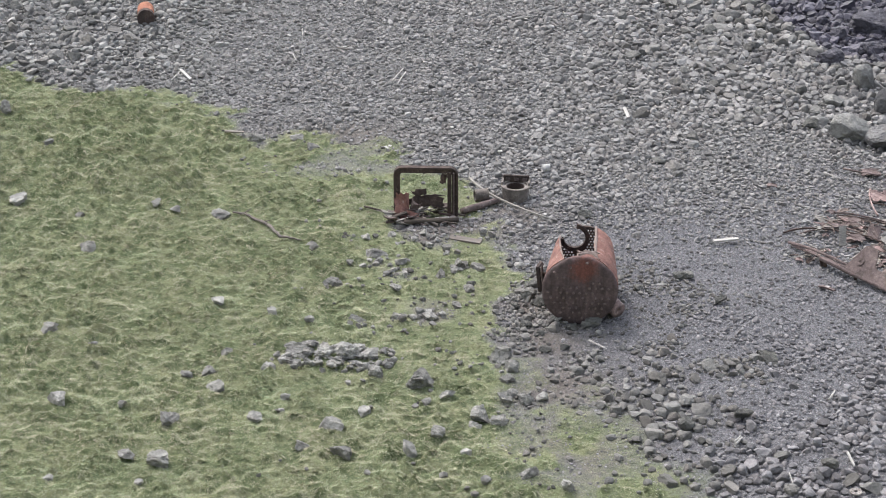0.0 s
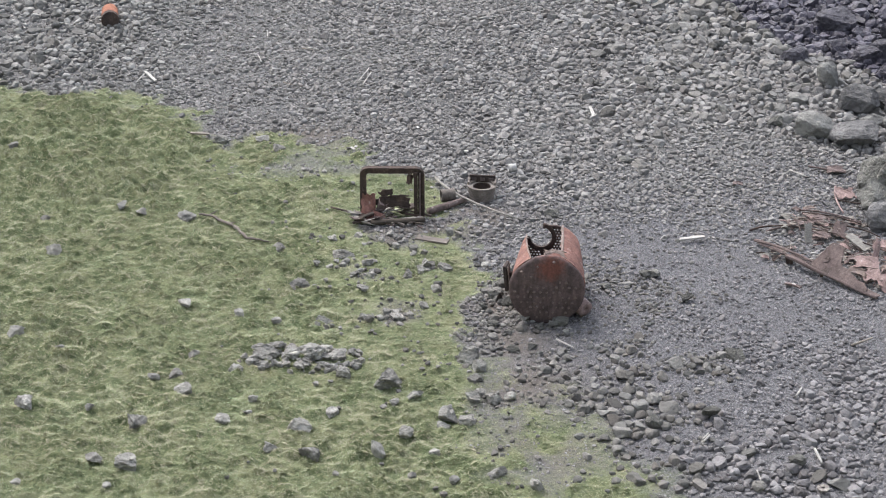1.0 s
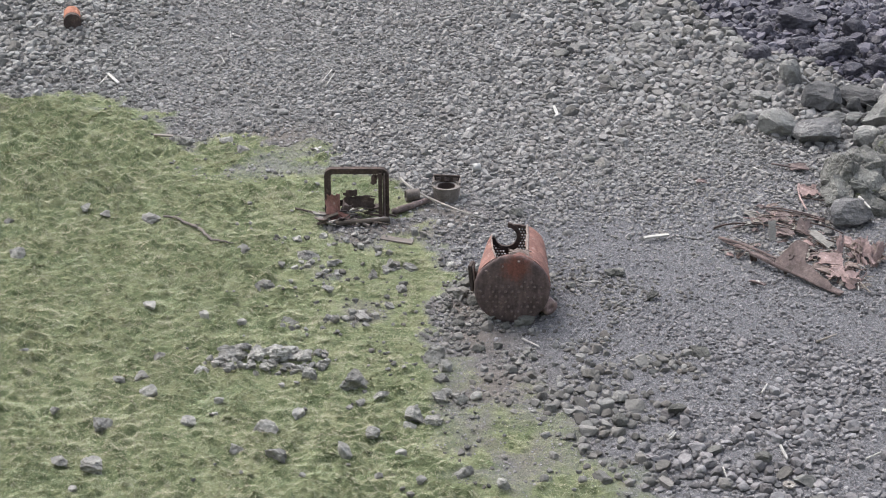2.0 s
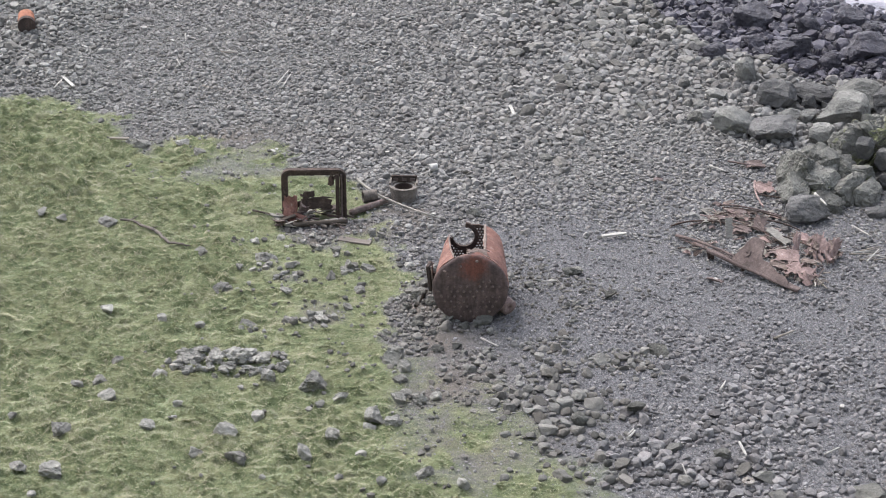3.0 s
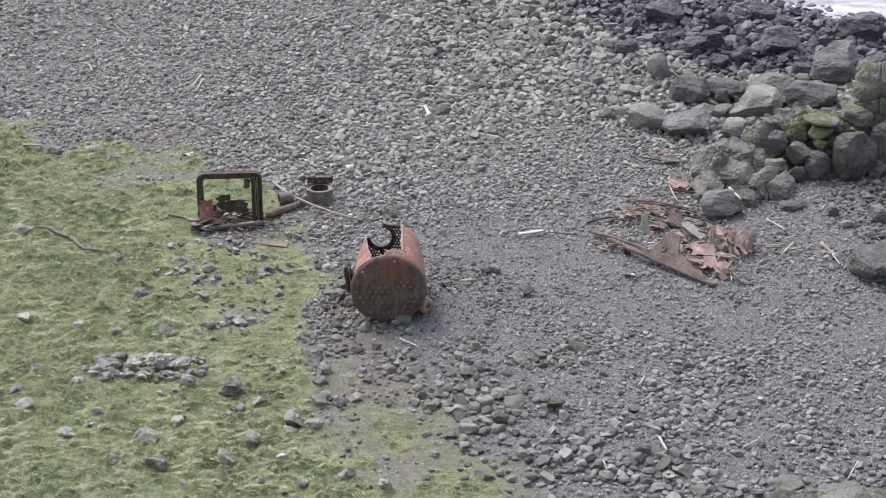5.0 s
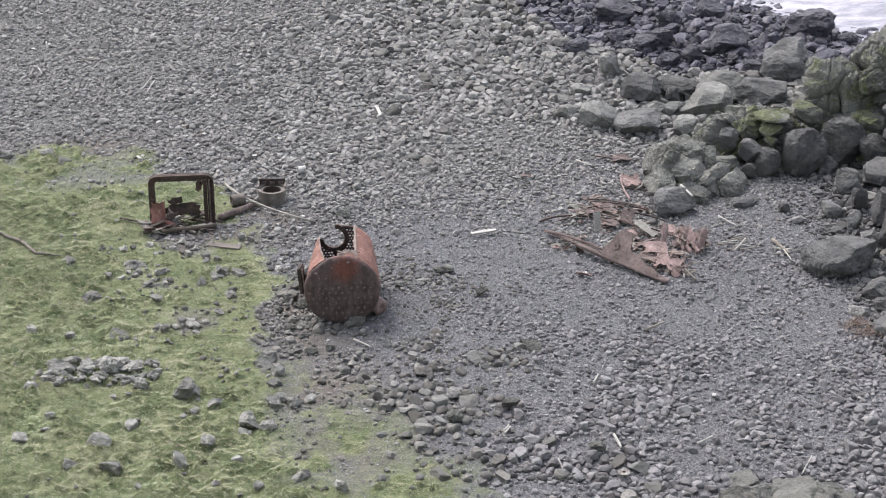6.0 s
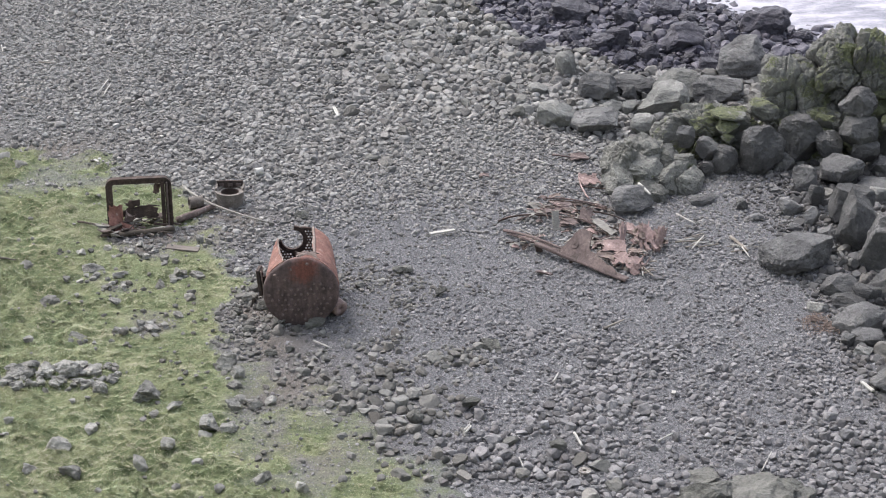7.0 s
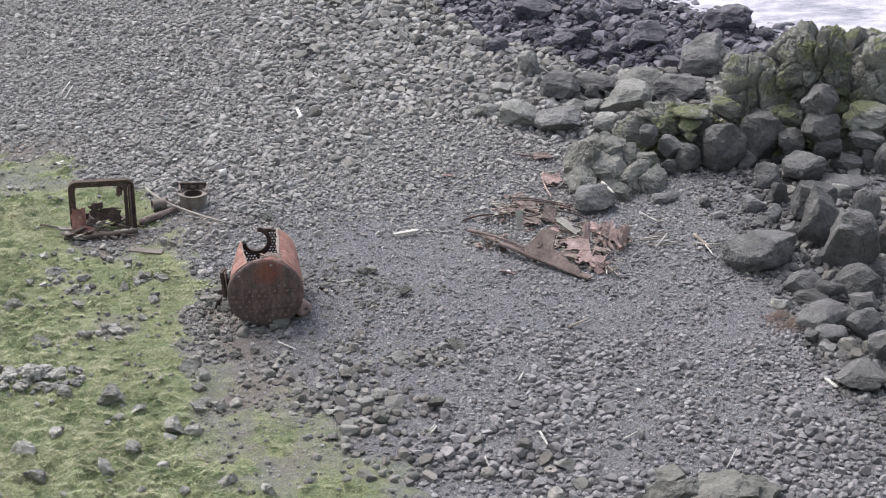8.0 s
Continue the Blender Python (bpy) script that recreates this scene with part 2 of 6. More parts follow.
def sea_material():
    n = Nodes("foaming_sea", 0.35)
    at = n.world_place()
    foam = n.noise(0.8, 9, 0.78, at, (0.7, 1.7, 1))
    mask = n.ramp(foam, (0.4, (0, 0, 0)), (0.56, (1, 1, 1)))
    col = n.mix(mask, (0.13, 0.132, 0.17), (0.41, 0.395, 0.445))
    n.bump(n.math('ADD', foam, n.math('MULTIPLY', n.noise(4, 5, 0.6, at), 0.3)), 0.6, 0.15)
    return n.colour(col, n.math('ADD', n.math('MULTIPLY', mask, 0.4), 0.3))


SEA = sea_material()
WHITE_TUB = Nodes("scuffed_white_plastic", 0.5)
WHITE_TUB = WHITE_TUB.colour(WHITE_TUB.ramp(WHITE_TUB.noise(9, 5), (0.3, (0.31, 0.305, 0.295)), (0.6, (0.45, 0.44, 0.425))))

# ---- shape helpers ----
rng = np.random.default_rng(7)


def value_noise(x, y, scale, seed):
    """Smooth noise in 0..1 on a lattice of the given spacing."""
    x, y = np.asarray(x, float) / scale, np.asarray(y, float) / scale
    ix, iy = np.floor(x).astype(np.int64), np.floor(y).astype(np.int64)
    fx, fy = x - ix, y - iy
    fx, fy = fx * fx * (3 - 2 * fx), fy * fy * (3 - 2 * fy)

    def lattice(a, b):
        h = (a * 374761393 + b * 668265263 + seed * 974634777) & 0xFFFFFFFF
        h = ((h ^ (h >> 13)) * 1274126177) & 0xFFFFFFFF
        return ((h ^ (h >> 16)) & 0xFFFF) / 65535.0

    a, b = lattice(ix, iy), lattice(ix + 1, iy)
    c, d = lattice(ix, iy + 1), lattice(ix + 1, iy + 1)
    return (a * (1 - fx) + b * fx) * (1 - fy) + (c * (1 - fx) + d * fx) * fy


def fbm(x, y, scale, seed, octaves=3):
    total, amp, norm = 0.0, 1.0, 0.0
    for o in range(octaves):
        total = total + amp * value_noise(x, y, scale / 2 ** o, seed + o)
        norm, amp = norm + amp, amp * 0.5
    return total / norm


def smooth(v, lo, hi):
    v = np.clip((np.asarray(v, float) - lo) / (hi - lo), 0, 1)
    return v * v * (3 - 2 * v)


def edge_distance(x, y, line):
    """Distance to a closed outline, positive inside."""
    x, y = np.asarray(x, float), np.asarray(y, float)
    best, inside = np.full(x.shape, 1e9), np.zeros(x.shape, bool)
    for (ax, ay), (bx, by) in zip(line, line[1:] + line[:1]):
        dx, dy = bx - ax, by - ay
        s = np.clip(((x - ax) * dx + (y - ay) * dy) / (dx * dx + dy * dy), 0, 1)
        best = np.minimum(best, np.hypot(x - ax - s * dx, y - ay - s * dy))
        cross = (ay > y) != (by > y)
        inside ^= cross & (x < ax + (y - ay) / (dy if abs(dy) > 1e-9 else 1e-9) * dx)
    return np.where(inside, best, -best)


# the turf's edge, from the far left round to the near right
TURF_EDGE = [(-40.0, 66.5), (-14.96, 66.72), (-11.78, 64.68), (-8.95, 64.23), (-7.00, 63.22), (-6.50, 61.67), (-5.50, 60.23),
             (-3.7, 60.9), (-1.8, 60.6), (-0.2, 58.9), (0.6, 57.5), (1.10, 56.38), (0.83, 55.10), (1.83, 53.06), (2.20, 50.98),
             (1.60, 49.02), (1.94, 47.63), (1.25, 46.30), (1.55, 44.21), (2.6, 43.67), (3.1, 42.9), (3.55, 42.0), (4.3, 40.6),
             (4.6, 36.0), (0.0, 26.0), (-40.0, 26.0)]
# worn, bare places in the turf: middle, half width, half depth, strength
BARE = [((-0.39, 54.53), 2.2, 0.9, 1.0), ((-0.36, 49.98), 1.0, 1.5, 0.5), ((-2.33, 46.44), 1.6, 0.8, 0.35),
        ((2.41, 44.34), 1.4, 2.6, 0.75), ((-4.17, 58.50), 1.6, 0.9, 0.5), ((1.90, 41.52), 1.3, 1.0, 0.45),
        ((3.33, 41.52), 1.1, 2.2, 0.6), ((-2.83, 59.6), 2.4, 1.5, 0.5),
        ((1.07, 54.72), 1.3, 0.8, 0.9), ((-0.9, 58.6), 2.2, 1.2, 0.6), ((-0.63, 53.49), 1.1, 0.7, 0.9),
        ((-0.37, 48.9), 0.7, 0.6, 0.8), ((-2.0, 51.9), 0.7, 0.4, 0.6), ((-1.29, 51.3), 0.5, 0.35, 0.6), ((-2.3, 53.65), 0.9, 0.3, 0.5)]
EARTH = [((2.54, 47.48), 1.2, 1.2), ((2.86, 45.16), 1.5, 1.6), ((0.1, 54.1), 2.6, 1.0), ((2.2, 49.3), 1.1, 1.0), ((-1.0, 57.6), 1.8, 0.7), ((1.89, 54.9), 1.6, 1.2), ((-0.6, 53.5), 1.4, 0.9), ((-0.4, 49.2), 1.2, 1.4), ((-1.8, 51.7), 1.4, 0.9),
         ((3.0, 42.2), 1.6, 2.0), ((-3.26, 61.12), 2.5, 1.2)]


# trodden flat
TRODDEN = [((-0.49, 55.10), 2.2, 1.6), ((0.73, 53.42), 1.2, 0.9)]


def turf_at(x, y):
    d = edge_distance(x, y, TURF_EDGE) + 1.9 * (fbm(x, y, 1.5, 3) - 0.5) + 1.0 * (fbm(x, y, 0.4, 9, 2) - 0.5)
    t = smooth(d, -0.7 - 2.0 * smooth(47.5 - np.asarray(y, float), 0.0, 2.5), 0.7)
    t = np.maximum(t, smooth(36.0 - np.asarray(y, float), 0.0, 2.5))
    for (cx, cy), rx, ry, s in BARE:
        q = np.exp(-((x - cx) / rx) ** 2 - ((y - cy) / ry) ** 2)
        t = t * (1 - s * q * smooth(fbm(x, y, 0.8, 21), 0.25, 0.6))
    return t


def earth_at(x, y):
    e = 0.0 * np.asarray(x, float)
    for (cx, cy), rx, ry in EARTH:
        e = np.maximum(e, np.exp(-((x - cx) / rx) ** 2 - ((y - cy) / ry) ** 2))
    return e * smooth(fbm(x, y, 0.9, 33), 0.1, 0.5)


SHORE = [(9.0, 86.0), (20.10, 74.43), (21.3, 73.2), (23.5, 70.5), (26.9, 66.0), (36.0, 55.0)]


def shore_at(x, y):
    """How far out to sea past the water's edge, negative on land."""
    xs, ys = [p[0] for p in SHORE], [p[1] for p in SHORE]
    return (np.asarray(y, float) - np.interp(x, xs, ys)) * 0.72


def hill_at(x, y):
    """The slope that climbs from the near end of the beach to the camera's stand."""
    return np.clip(0.70 * (34.0 - np.asarray(y, float)), 0, 24.2) * (1 - smooth(x, 45, 90))


def lump_at(x, y):
    """Tussocks, 0 in the hollows to 1 on the crowns: peaked mounds on a jittered lattice, steeper on the landward side."""
    x, y = np.asarray(x, float), np.asarray(y, float)
    x = x + 0.3 * (fbm(x, y, 0.5, 171, 2) - 0.5)
    y = y + 0.26 * (fbm(x, y, 0.5, 181, 2) - 0.5)
    return 0.66 * mounds(x, y, 0.36, 300) + 0.42 * mounds(x, y, 0.21, 310) + 0.1 * fbm(x, y * 1.3, 0.16, 191, 2)


def mounds(x, y, gap, seed):
    ix, iy = np.floor(x / gap), np.floor(y / gap)
    best = np.zeros(np.shape(x))
    for a in (-1, 0, 1):
        for b in (-1, 0, 1):
            cx, cy = ix + a, iy + b
            jx, jy = value_noise(cx * 1.0, cy * 1.0, 1.0, seed + 1), value_noise(cx * 1.0, cy * 1.0, 1.0, seed + 2)
            size, tall = value_noise(cx * 1.0, cy * 1.0, 1.0, seed + 3), value_noise(cx * 1.0, cy * 1.0, 1.0, seed + 4)
            rad = gap * (0.45 + 0.65 * size)
            dx, dy = x - (cx + jx) * gap, y - (cy + jy) * gap
            d = np.sqrt((dx * 0.8) ** 2 + np.where(dy < 0, dy * 2.0, dy * 0.8) ** 2)
            best = np.maximum(best, (0.2 + 0.8 * tall) * np.clip(1 - d / rad, 0, 1))
    return best


def calm_at(x, y):
    sward = 1 - 0.6 * smooth(np.asarray(x, float), -3.0, 0.5) * smooth(np.asarray(y, float), 45.0, 48.0)
    return (0.7 + 0.3 * smooth(fbm(x, y, 3.2, 81, 2), 0.36, 0.6)) * sward


def height_at(x, y):
    x, y = np.asarray(x, float), np.asarray(y, float)
    near = np.exp(-((x - 5) / 40) ** 4 - ((y - 55) / 40) ** 4)
    z = 0.16 * (fbm(x, y, 5.0, 51) - 0.5) + 0.05 * (fbm(x, y, 0.9, 61, 2) - 0.5)
    t = turf_at(x, y)
    level = 1.0
    for (cx, cy), rx, ry in TRODDEN:
        level = level * (1 - np.exp(-((x - cx) / rx) ** 4 - ((y - cy) / ry) ** 4))
    z = z + t * (0.42 * calm_at(x, y) * lump_at(x, y) * level - 0.06)
    z = z * near + hill_at(x, y) - 0.85 * smooth(shore_at(x, y), -5.0, 1.6) - 2.5 * smooth(shore_at(x, y), 0.5, 25)
    return z


def mesh_of(name, verts, faces, material, flat=False, smooth_faces=True):
    """One mesh from arrays of points and triangles (or quads)."""
    me = bpy.data.meshes.new(name)
    verts, faces = np.asarray(verts, np.float32), np.asarray(faces, np.int32)
    n, k = faces.shape
    me.vertices.add(len(verts))
    me.vertices.foreach_set("co", verts.ravel())
    me.loops.add(n * k)
    me.loops.foreach_set("vertex_index", faces.ravel())
    me.polygons.add(n)
    me.polygons.foreach_set("loop_start", np.arange(0, n * k, k, dtype=np.int32))
    me.polygons.foreach_set("use_smooth", np.full(n, smooth_faces))
    me.update(calc_edges=True)
    me.materials.append(material)
    return me


def ball(level):
    bm = bmesh.new()
    bmesh.ops.create_icosphere(bm, subdivisions=level, radius=1.0)
    v = np.array([p.co for p in bm.verts])
    f = np.array([[p.index for p in q.verts] for q in bm.faces])
    bm.free()
    return v, f


BALLS = {k: ball(k) for k in (1, 2, 3, 4, 5, 6, 7)}


def rock_shape(seed, level, cuts=9, bite=(0.55, 0.85), rough=0.06, grain=2.5, flat=0.95, crack=0.0, joint=1.6, boxy=1.0, worn=0.8):
    """A worn block: a ball planed off by random faces, then roughened. Half sizes are about 1."""
    r = np.random.default_rng(seed)
    v, f = BALLS[level]
    v = np.sign(v) * np.abs(v) ** boxy
    for _ in range(cuts):
        n = r.normal(size=3)
        n /= np.linalg.norm(n)
        over = v @ n - r.uniform(*bite)
        v -= np.outer(np.maximum(over, 0) * flat, n)
    if rough > 0:
        off = Vector(r.uniform(-50, 50, 3))
        w = np.array([noise.fractal(Vector(p) * grain + off, worn, 2.1, 5) for p in v])
        v *= (1 + rough * w)[:, None]
    if crack > 0:
        off = Vector(r.uniform(-50, 50, 3))
        gap = []
        for p in v:
            d = noise.voronoi(Vector((p[0], p[1], p[2] * 0.75)) * joint + off)[0]
            gap.append(min(1.0, (d[1] - d[0]) / 0.16))
        g = np.array(gap)
        v *= (1 - crack * (1 - g) ** 2)[:, None]
    lo, hi = v.min(0), v.max(0)
    return (v - (lo + hi) / 2) / ((hi - lo) / 2), f


def scattered(shapes, pick, place, size, turn, tilt):
    """Many copies of the shapes as one array of points and faces."""
    vs, fs, base = [], [], 0
    for k, (v, f) in enumerate(shapes):
        sel = np.where(pick == k)[0]
        if not len(sel):
            continue
        p = v[None] * size[sel][:, None, :]
        ct, st = np.cos(tilt[sel])[:, None], np.sin(tilt[sel])[:, None]
        x, y, z = p[..., 0], p[..., 1] * ct - p[..., 2] * st, p[..., 1] * st + p[..., 2] * ct
        c, s = np.cos(turn[sel])[:, None], np.sin(turn[sel])[:, None]
        q = np.stack([x * c - y * s, x * s + y * c, z], -1) + place[sel][:, None, :]
        vs.append(q.reshape(-1, 3))
        fs.append((f[None] + (np.arange(len(sel)) * len(v))[:, None, None] + base).reshape(-1, 3))
        base += len(sel) * len(v)
    return np.concatenate(vs), np.concatenate(fs)


def part(name, bm, material, parent, label="", shade=False):
    me = bpy.data.meshes.new(name)
    bm.normal_update()
    bm.to_mesh(me)
    bm.free()
    if shade:
        me.polygons.foreach_set("use_smooth", np.full(len(me.polygons), True))
    me.materials.append(material)
    ob = new(name, me)
    ob.parent = parent
    return tagged(ob, label) if label else ob


def thing(name, x, y, z, turn, label, category, group=""):
    ob = new(name)
    ob.matrix_basis = pose(x, y, z, 0, 0, turn)
    return tagged(ob, label, category, group)


def solid(name, bm, material, m, label, category, group="", shade=False):
    """A thing that is one mesh."""
    ob = part(name, bm, material, None, "", shade)
    ob.matrix_basis = m
    return tagged(ob, label, category, group)


def box(bm, sx, sy, sz, m=None, bevel=0.0, jag=0.0, seed=0):
    """A block centred on m, with chamfered or ragged edges."""
    m = m or Matrix.Identity(4)
    made = bmesh.ops.create_cube(bm, size=1.0, matrix=m @ Matrix.Diagonal((sx, sy, sz, 1)))
    if bevel > 0:
        es = list({e for v in made["verts"] for e in v.link_edges})
        bmesh.ops.bevel(bm, geom=es, offset=bevel, segments=2, affect='EDGES', profile=0.6)
    return bm


def ragged_plate(bm, w, h, thick, m, seed, rag=0.18, steps=7, bend=0.1):
    """A torn sheet of metal: uneven rim, slightly bent, with thickness. Lies in its own x-z plane."""
    r = random.Random(seed)
    rim = []
    for side in range(4):
        for i in range(steps):
            s = (i + r.uniform(-0.3, 0.3) * (i > 0)) / steps - 0.5
            d = 0.5 - rag * 0.55 * r.random() ** 2 - rag * 0.25 * (r.random() < 0.15)
            rim.append([(s, -d), (d, s), (-s, d), (-d, -s)][side])
    front, back = [], []
    for u, v in rim:
        y = bend * (u * u * 1.5 + 0.3 * v)
        front.append(bm.verts.new(m @ Vector((u * w, y - thick / 2, v * h))))
        back.append(bm.verts.new(m @ Vector((u * w, y + thick / 2, v * h))))
    n = len(rim)
    bm.faces.new(front)
    bm.faces.new(back[::-1])
    for i in range(n):
        j = (i + 1) % n
        bm.faces.new((front[i], back[i], back[j], front[j]))
    return bm


def rod(bm, points, radius, sides=8, end=None, wobble=0.0, seed=0):
    """A round bar along points, tapering to the radius end."""
    r = random.Random(seed)
    pts = [Vector(p) for p in points]
    rings = []
    for i, p in enumerate(pts):
        a = pts[min(i + 1, len(pts) - 1)] - pts[max(i - 1, 0)]
        side = a.cross(Vector((0, 0, 1)))
        side = side.normalized() if side.length > 1e-4 else Vector((1, 0, 0))
        up = side.cross(a).normalized()
        rad = radius if end is None else radius + (end - radius) * i / (len(pts) - 1)
        rings.append([bm.verts.new(p + (side * math.cos(k * 2 * math.pi / sides) + up * math.sin(k * 2 * math.pi / sides))
                                   * rad * (1 + wobble * (r.random() - 0.5))) for k in range(sides)])
    for a, b in zip(rings, rings[1:]):
        for k in range(sides):
            bm.faces.new((a[k], a[(k + 1) % sides], b[(k + 1) % sides], b[k]))
    bm.faces.new(rings[0][::-1])
    bm.faces.new(rings[-1])
    return bm


def tube_wall(bm, r_in, r_out, y0, y1, a0, a1, steps=40, m=None, jag=0.0, seed=0):
    """A curved wall round the y axis between two angles (0 is up, positive to +x), with thickness."""
    m = m or Matrix.Identity(4)
    rd = random.Random(seed)
    rows = []
    for i in range(steps + 1):
        a = a0 + (a1 - a0) * i / steps
        tear = 0 if i not in (0, 1, steps - 1, steps) else jag * (rd.random() - 0.5)
        s, c = math.sin(a), math.cos(a)
        rows.append([bm.verts.new(m @ Vector((r * s, y + tear, r * c))) for r, y in ((r_out, y0), (r_out, y1), (r_in, y1), (r_in, y0))])
    full = abs(abs(a1 - a0) - 2 * math.pi) < 1e-6
    for p, q in zip(rows, rows[1:]):
        for k in range(4):
            bm.faces.new((p[k], q[k], q[(k + 1) % 4], p[(k + 1) % 4]))
    if not full:
        bm.faces.new(rows[0])
        bm.faces.new(rows[-1][::-1])
    bmesh.ops.remove_doubles(bm, verts=bm.verts[:], dist=1e-5)
    bmesh.ops.recalc_face_normals(bm, faces=bm.faces[:])
    return bm


# the line beyond which the stones are wet
WET = [(8.0, 80.0), (11.39, 74.16), (12.10, 71.14), (13.31, 68.05), (15.01, 66.98), (15.87, 64.83), (18.47, 64.28), (20.87, 64.41), (27.0, 60.0)]


def wet_at(x, y):
    return y - np.interp(x, [p[0] for p in WET], [p[1] for p in WET]) + 1.6 * (fbm(x, y, 1.3, 91) - 0.5)


# ---- ground: one sheet from the near slope to past the horizon ----
def spread(lo, hi, step, far):
    fine = list(np.arange(lo, hi + step / 2, step))
    out = [step * 1.6 ** k for k in range(1, 40)]
    left, right, at = [], [], 0.0
    for s in out:
        at += s
        if at > far:
            break
        left.append(lo - at)
        right.append(hi + at)
    return np.array(left[::-1] + fine + right)


GX, GY = spread(-19, 29, 0.15, 1500), spread(36, 77, 0.15, 1500)
GX = np.concatenate([GX[GX < -18], np.arange(-18, 4.5, 0.085), GX[GX > 4.5]])
GY = np.concatenate([GY[GY < -8], np.arange(-7, 35.5, 0.7), GY[(GY > 35.5) & (GY < 38.5)], np.arange(38.5, 67, 0.085), GY[GY > 67]])
gx, gy = np.meshgrid(GX, GY)
gz = height_at(gx.ravel(), gy.ravel())
idx = np.arange(gx.size).reshape(gx.shape)
quads = np.stack([idx[:-1, :-1], idx[:-1, 1:], idx[1:, 1:], idx[1:, :-1]], -1).reshape(-1, 4)
ground_mesh = mesh_of("ground", np.stack([gx.ravel(), gy.ravel(), gz], 1), quads, GROUND)
for key, values in (("turf", turf_at(gx.ravel(), gy.ravel())), ("earth", earth_at(gx.ravel(), gy.ravel())),
                    ("wet", smooth(wet_at(gx.ravel(), gy.ravel()), -0.4, 0.5))):
    layer = ground_mesh.attributes.new(key, 'FLOAT', 'POINT')
    layer.data.foreach_set("value", values.astype(np.float32))
ground = tagged(new("ground", ground_mesh), "grey shingle beach giving way to tussocky green turf", "ground", kind="structure")

SEA_LEVEL = -0.46
sx, sy = np.meshgrid(np.concatenate([[-1500, -300, 0], np.arange(10, 40, 0.35), [60, 300, 1500]]),
                     np.concatenate([np.arange(50, 84, 0.35), [100, 200, 500, 1500]]))
sz = SEA_LEVEL + 0.14 * (fbm(sx * 0.7, sy, 2.6, 15, 4) - 0.5)
ids = np.arange(sx.size).reshape(sx.shape)
sea_quads = np.stack([ids[:-1, :-1], ids[:-1, 1:], ids[1:, 1:], ids[1:, :-1]], -1).reshape(-1, 4)
keep = shore_at(sx.ravel(), sy.ravel()) > -5
sea_quads = sea_quads[keep[sea_quads].all(1)]
sea = tagged(new("water", mesh_of("water", np.stack([sx.ravel(), sy.ravel(), sz.ravel()], 1), sea_quads, SEA)),
             "white foaming shallow sea water at the beach's edge", "sea", kind="structure")


def lie(x, y):
    return float(height_at(np.array([x]), np.array([y]))[0])


# ---- loose stones: size and cover over the beach as blended patches ----
# middle of the patch, half width, half depth, mean size in metres, cover
PATCHES = [
    ((-12.97, 68.60), 4.0, 4.5, 0.33, 1.0), ((-6.44, 67.51), 3.5, 6.0, 0.16, 0.45), ((-1.67, 70.27), 4.0, 6.0, 0.18, 0.7),
    ((-4.00, 61.58), 3.0, 2.5, 0.15, 0.4), ((0.29, 62.98), 3.0, 3.5, 0.19, 0.75), ((4.05, 65.43), 3.5, 5.0, 0.22, 1.0),
    ((8.92, 66.98), 3.5, 4.0, 0.32, 1.5), ((6.41, 60.23), 3.0, 3.0, 0.22, 1.1), ((9.46, 56.86), 2.5, 3.0, 0.16, 0.65),
    ((7.98, 51.66), 2.2, 3.5, 0.11, 0.14), ((9.43, 49.02), 2.5, 2.0, 0.14, 0.26), ((10.6, 45.0), 2.2, 1.6, 0.19, 0.6), ((13.0, 43.2), 2.2, 1.5, 0.19, 0.6), ((5.43, 49.02), 1.5, 2.0, 0.15, 0.5),
    ((5.43, 44.34), 2.2, 2.0, 0.34, 0.75), ((4.75, 41.27), 2.2, 1.6, 0.32, 0.75),
]
PATCHES += [
    ((8.79, 42.26), 2.5, 2.5, 0.27, 0.85), ((14.96, 47.19), 3.0, 2.2, 0.14, 0.4), ((16.01, 52.60), 2.0, 2.5, 0.13, 0.28),
    ((14.55, 40.91), 3.0, 2.2, 0.24, 0.85), ((2.10, 49.34), 0.8, 1.3, 0.2, 1.0), ((2.69, 44.34), 1.2, 2.5, 0.16, 0.3), ((1.87, 54.53), 1.5, 1.5, 0.17, 0.5),
    ((18.4, 47.2), 1.0, 2.6, 0.36, 1.5), ((19.6, 52.2), 1.2, 2.4, 0.34, 1.3), ((15.2, 60.6), 1.5, 1.2, 0.3, 1.3), ((15.10, 64.85), 3.0, 3.0, 0.32, 1.4), ((18.03, 68.81), 5.0, 4.0, 0.44, 1.7), ((12.40, 71.56), 4.0, 4.0, 0.38, 1.4),
]


def stones_at(x, y):
    w = np.full(np.shape(x), 1e-6)
    s, c = w * 0.16, w * 0.6
    for (cx, cy), rx, ry, size, cover in PATCHES:
        q = np.exp(-((x - cx) / rx) ** 2 - ((y - cy) / ry) ** 2)
        w, s, c = w + q, s + q * size, c + q * cover
    return s / w, c / w


def on_stage(x, y, margin):
    """Inside the stretch of beach that is strewn stone by stone."""
    return (x > -10.0 - 0.188 * (y - 40.3) - margin) & (x < 16.5 + 0.368 * (y - 38) + margin) & (y > 38.4 - margin - 0.04 * (x - 16) * (x < 16)) & (y < 75 + margin)


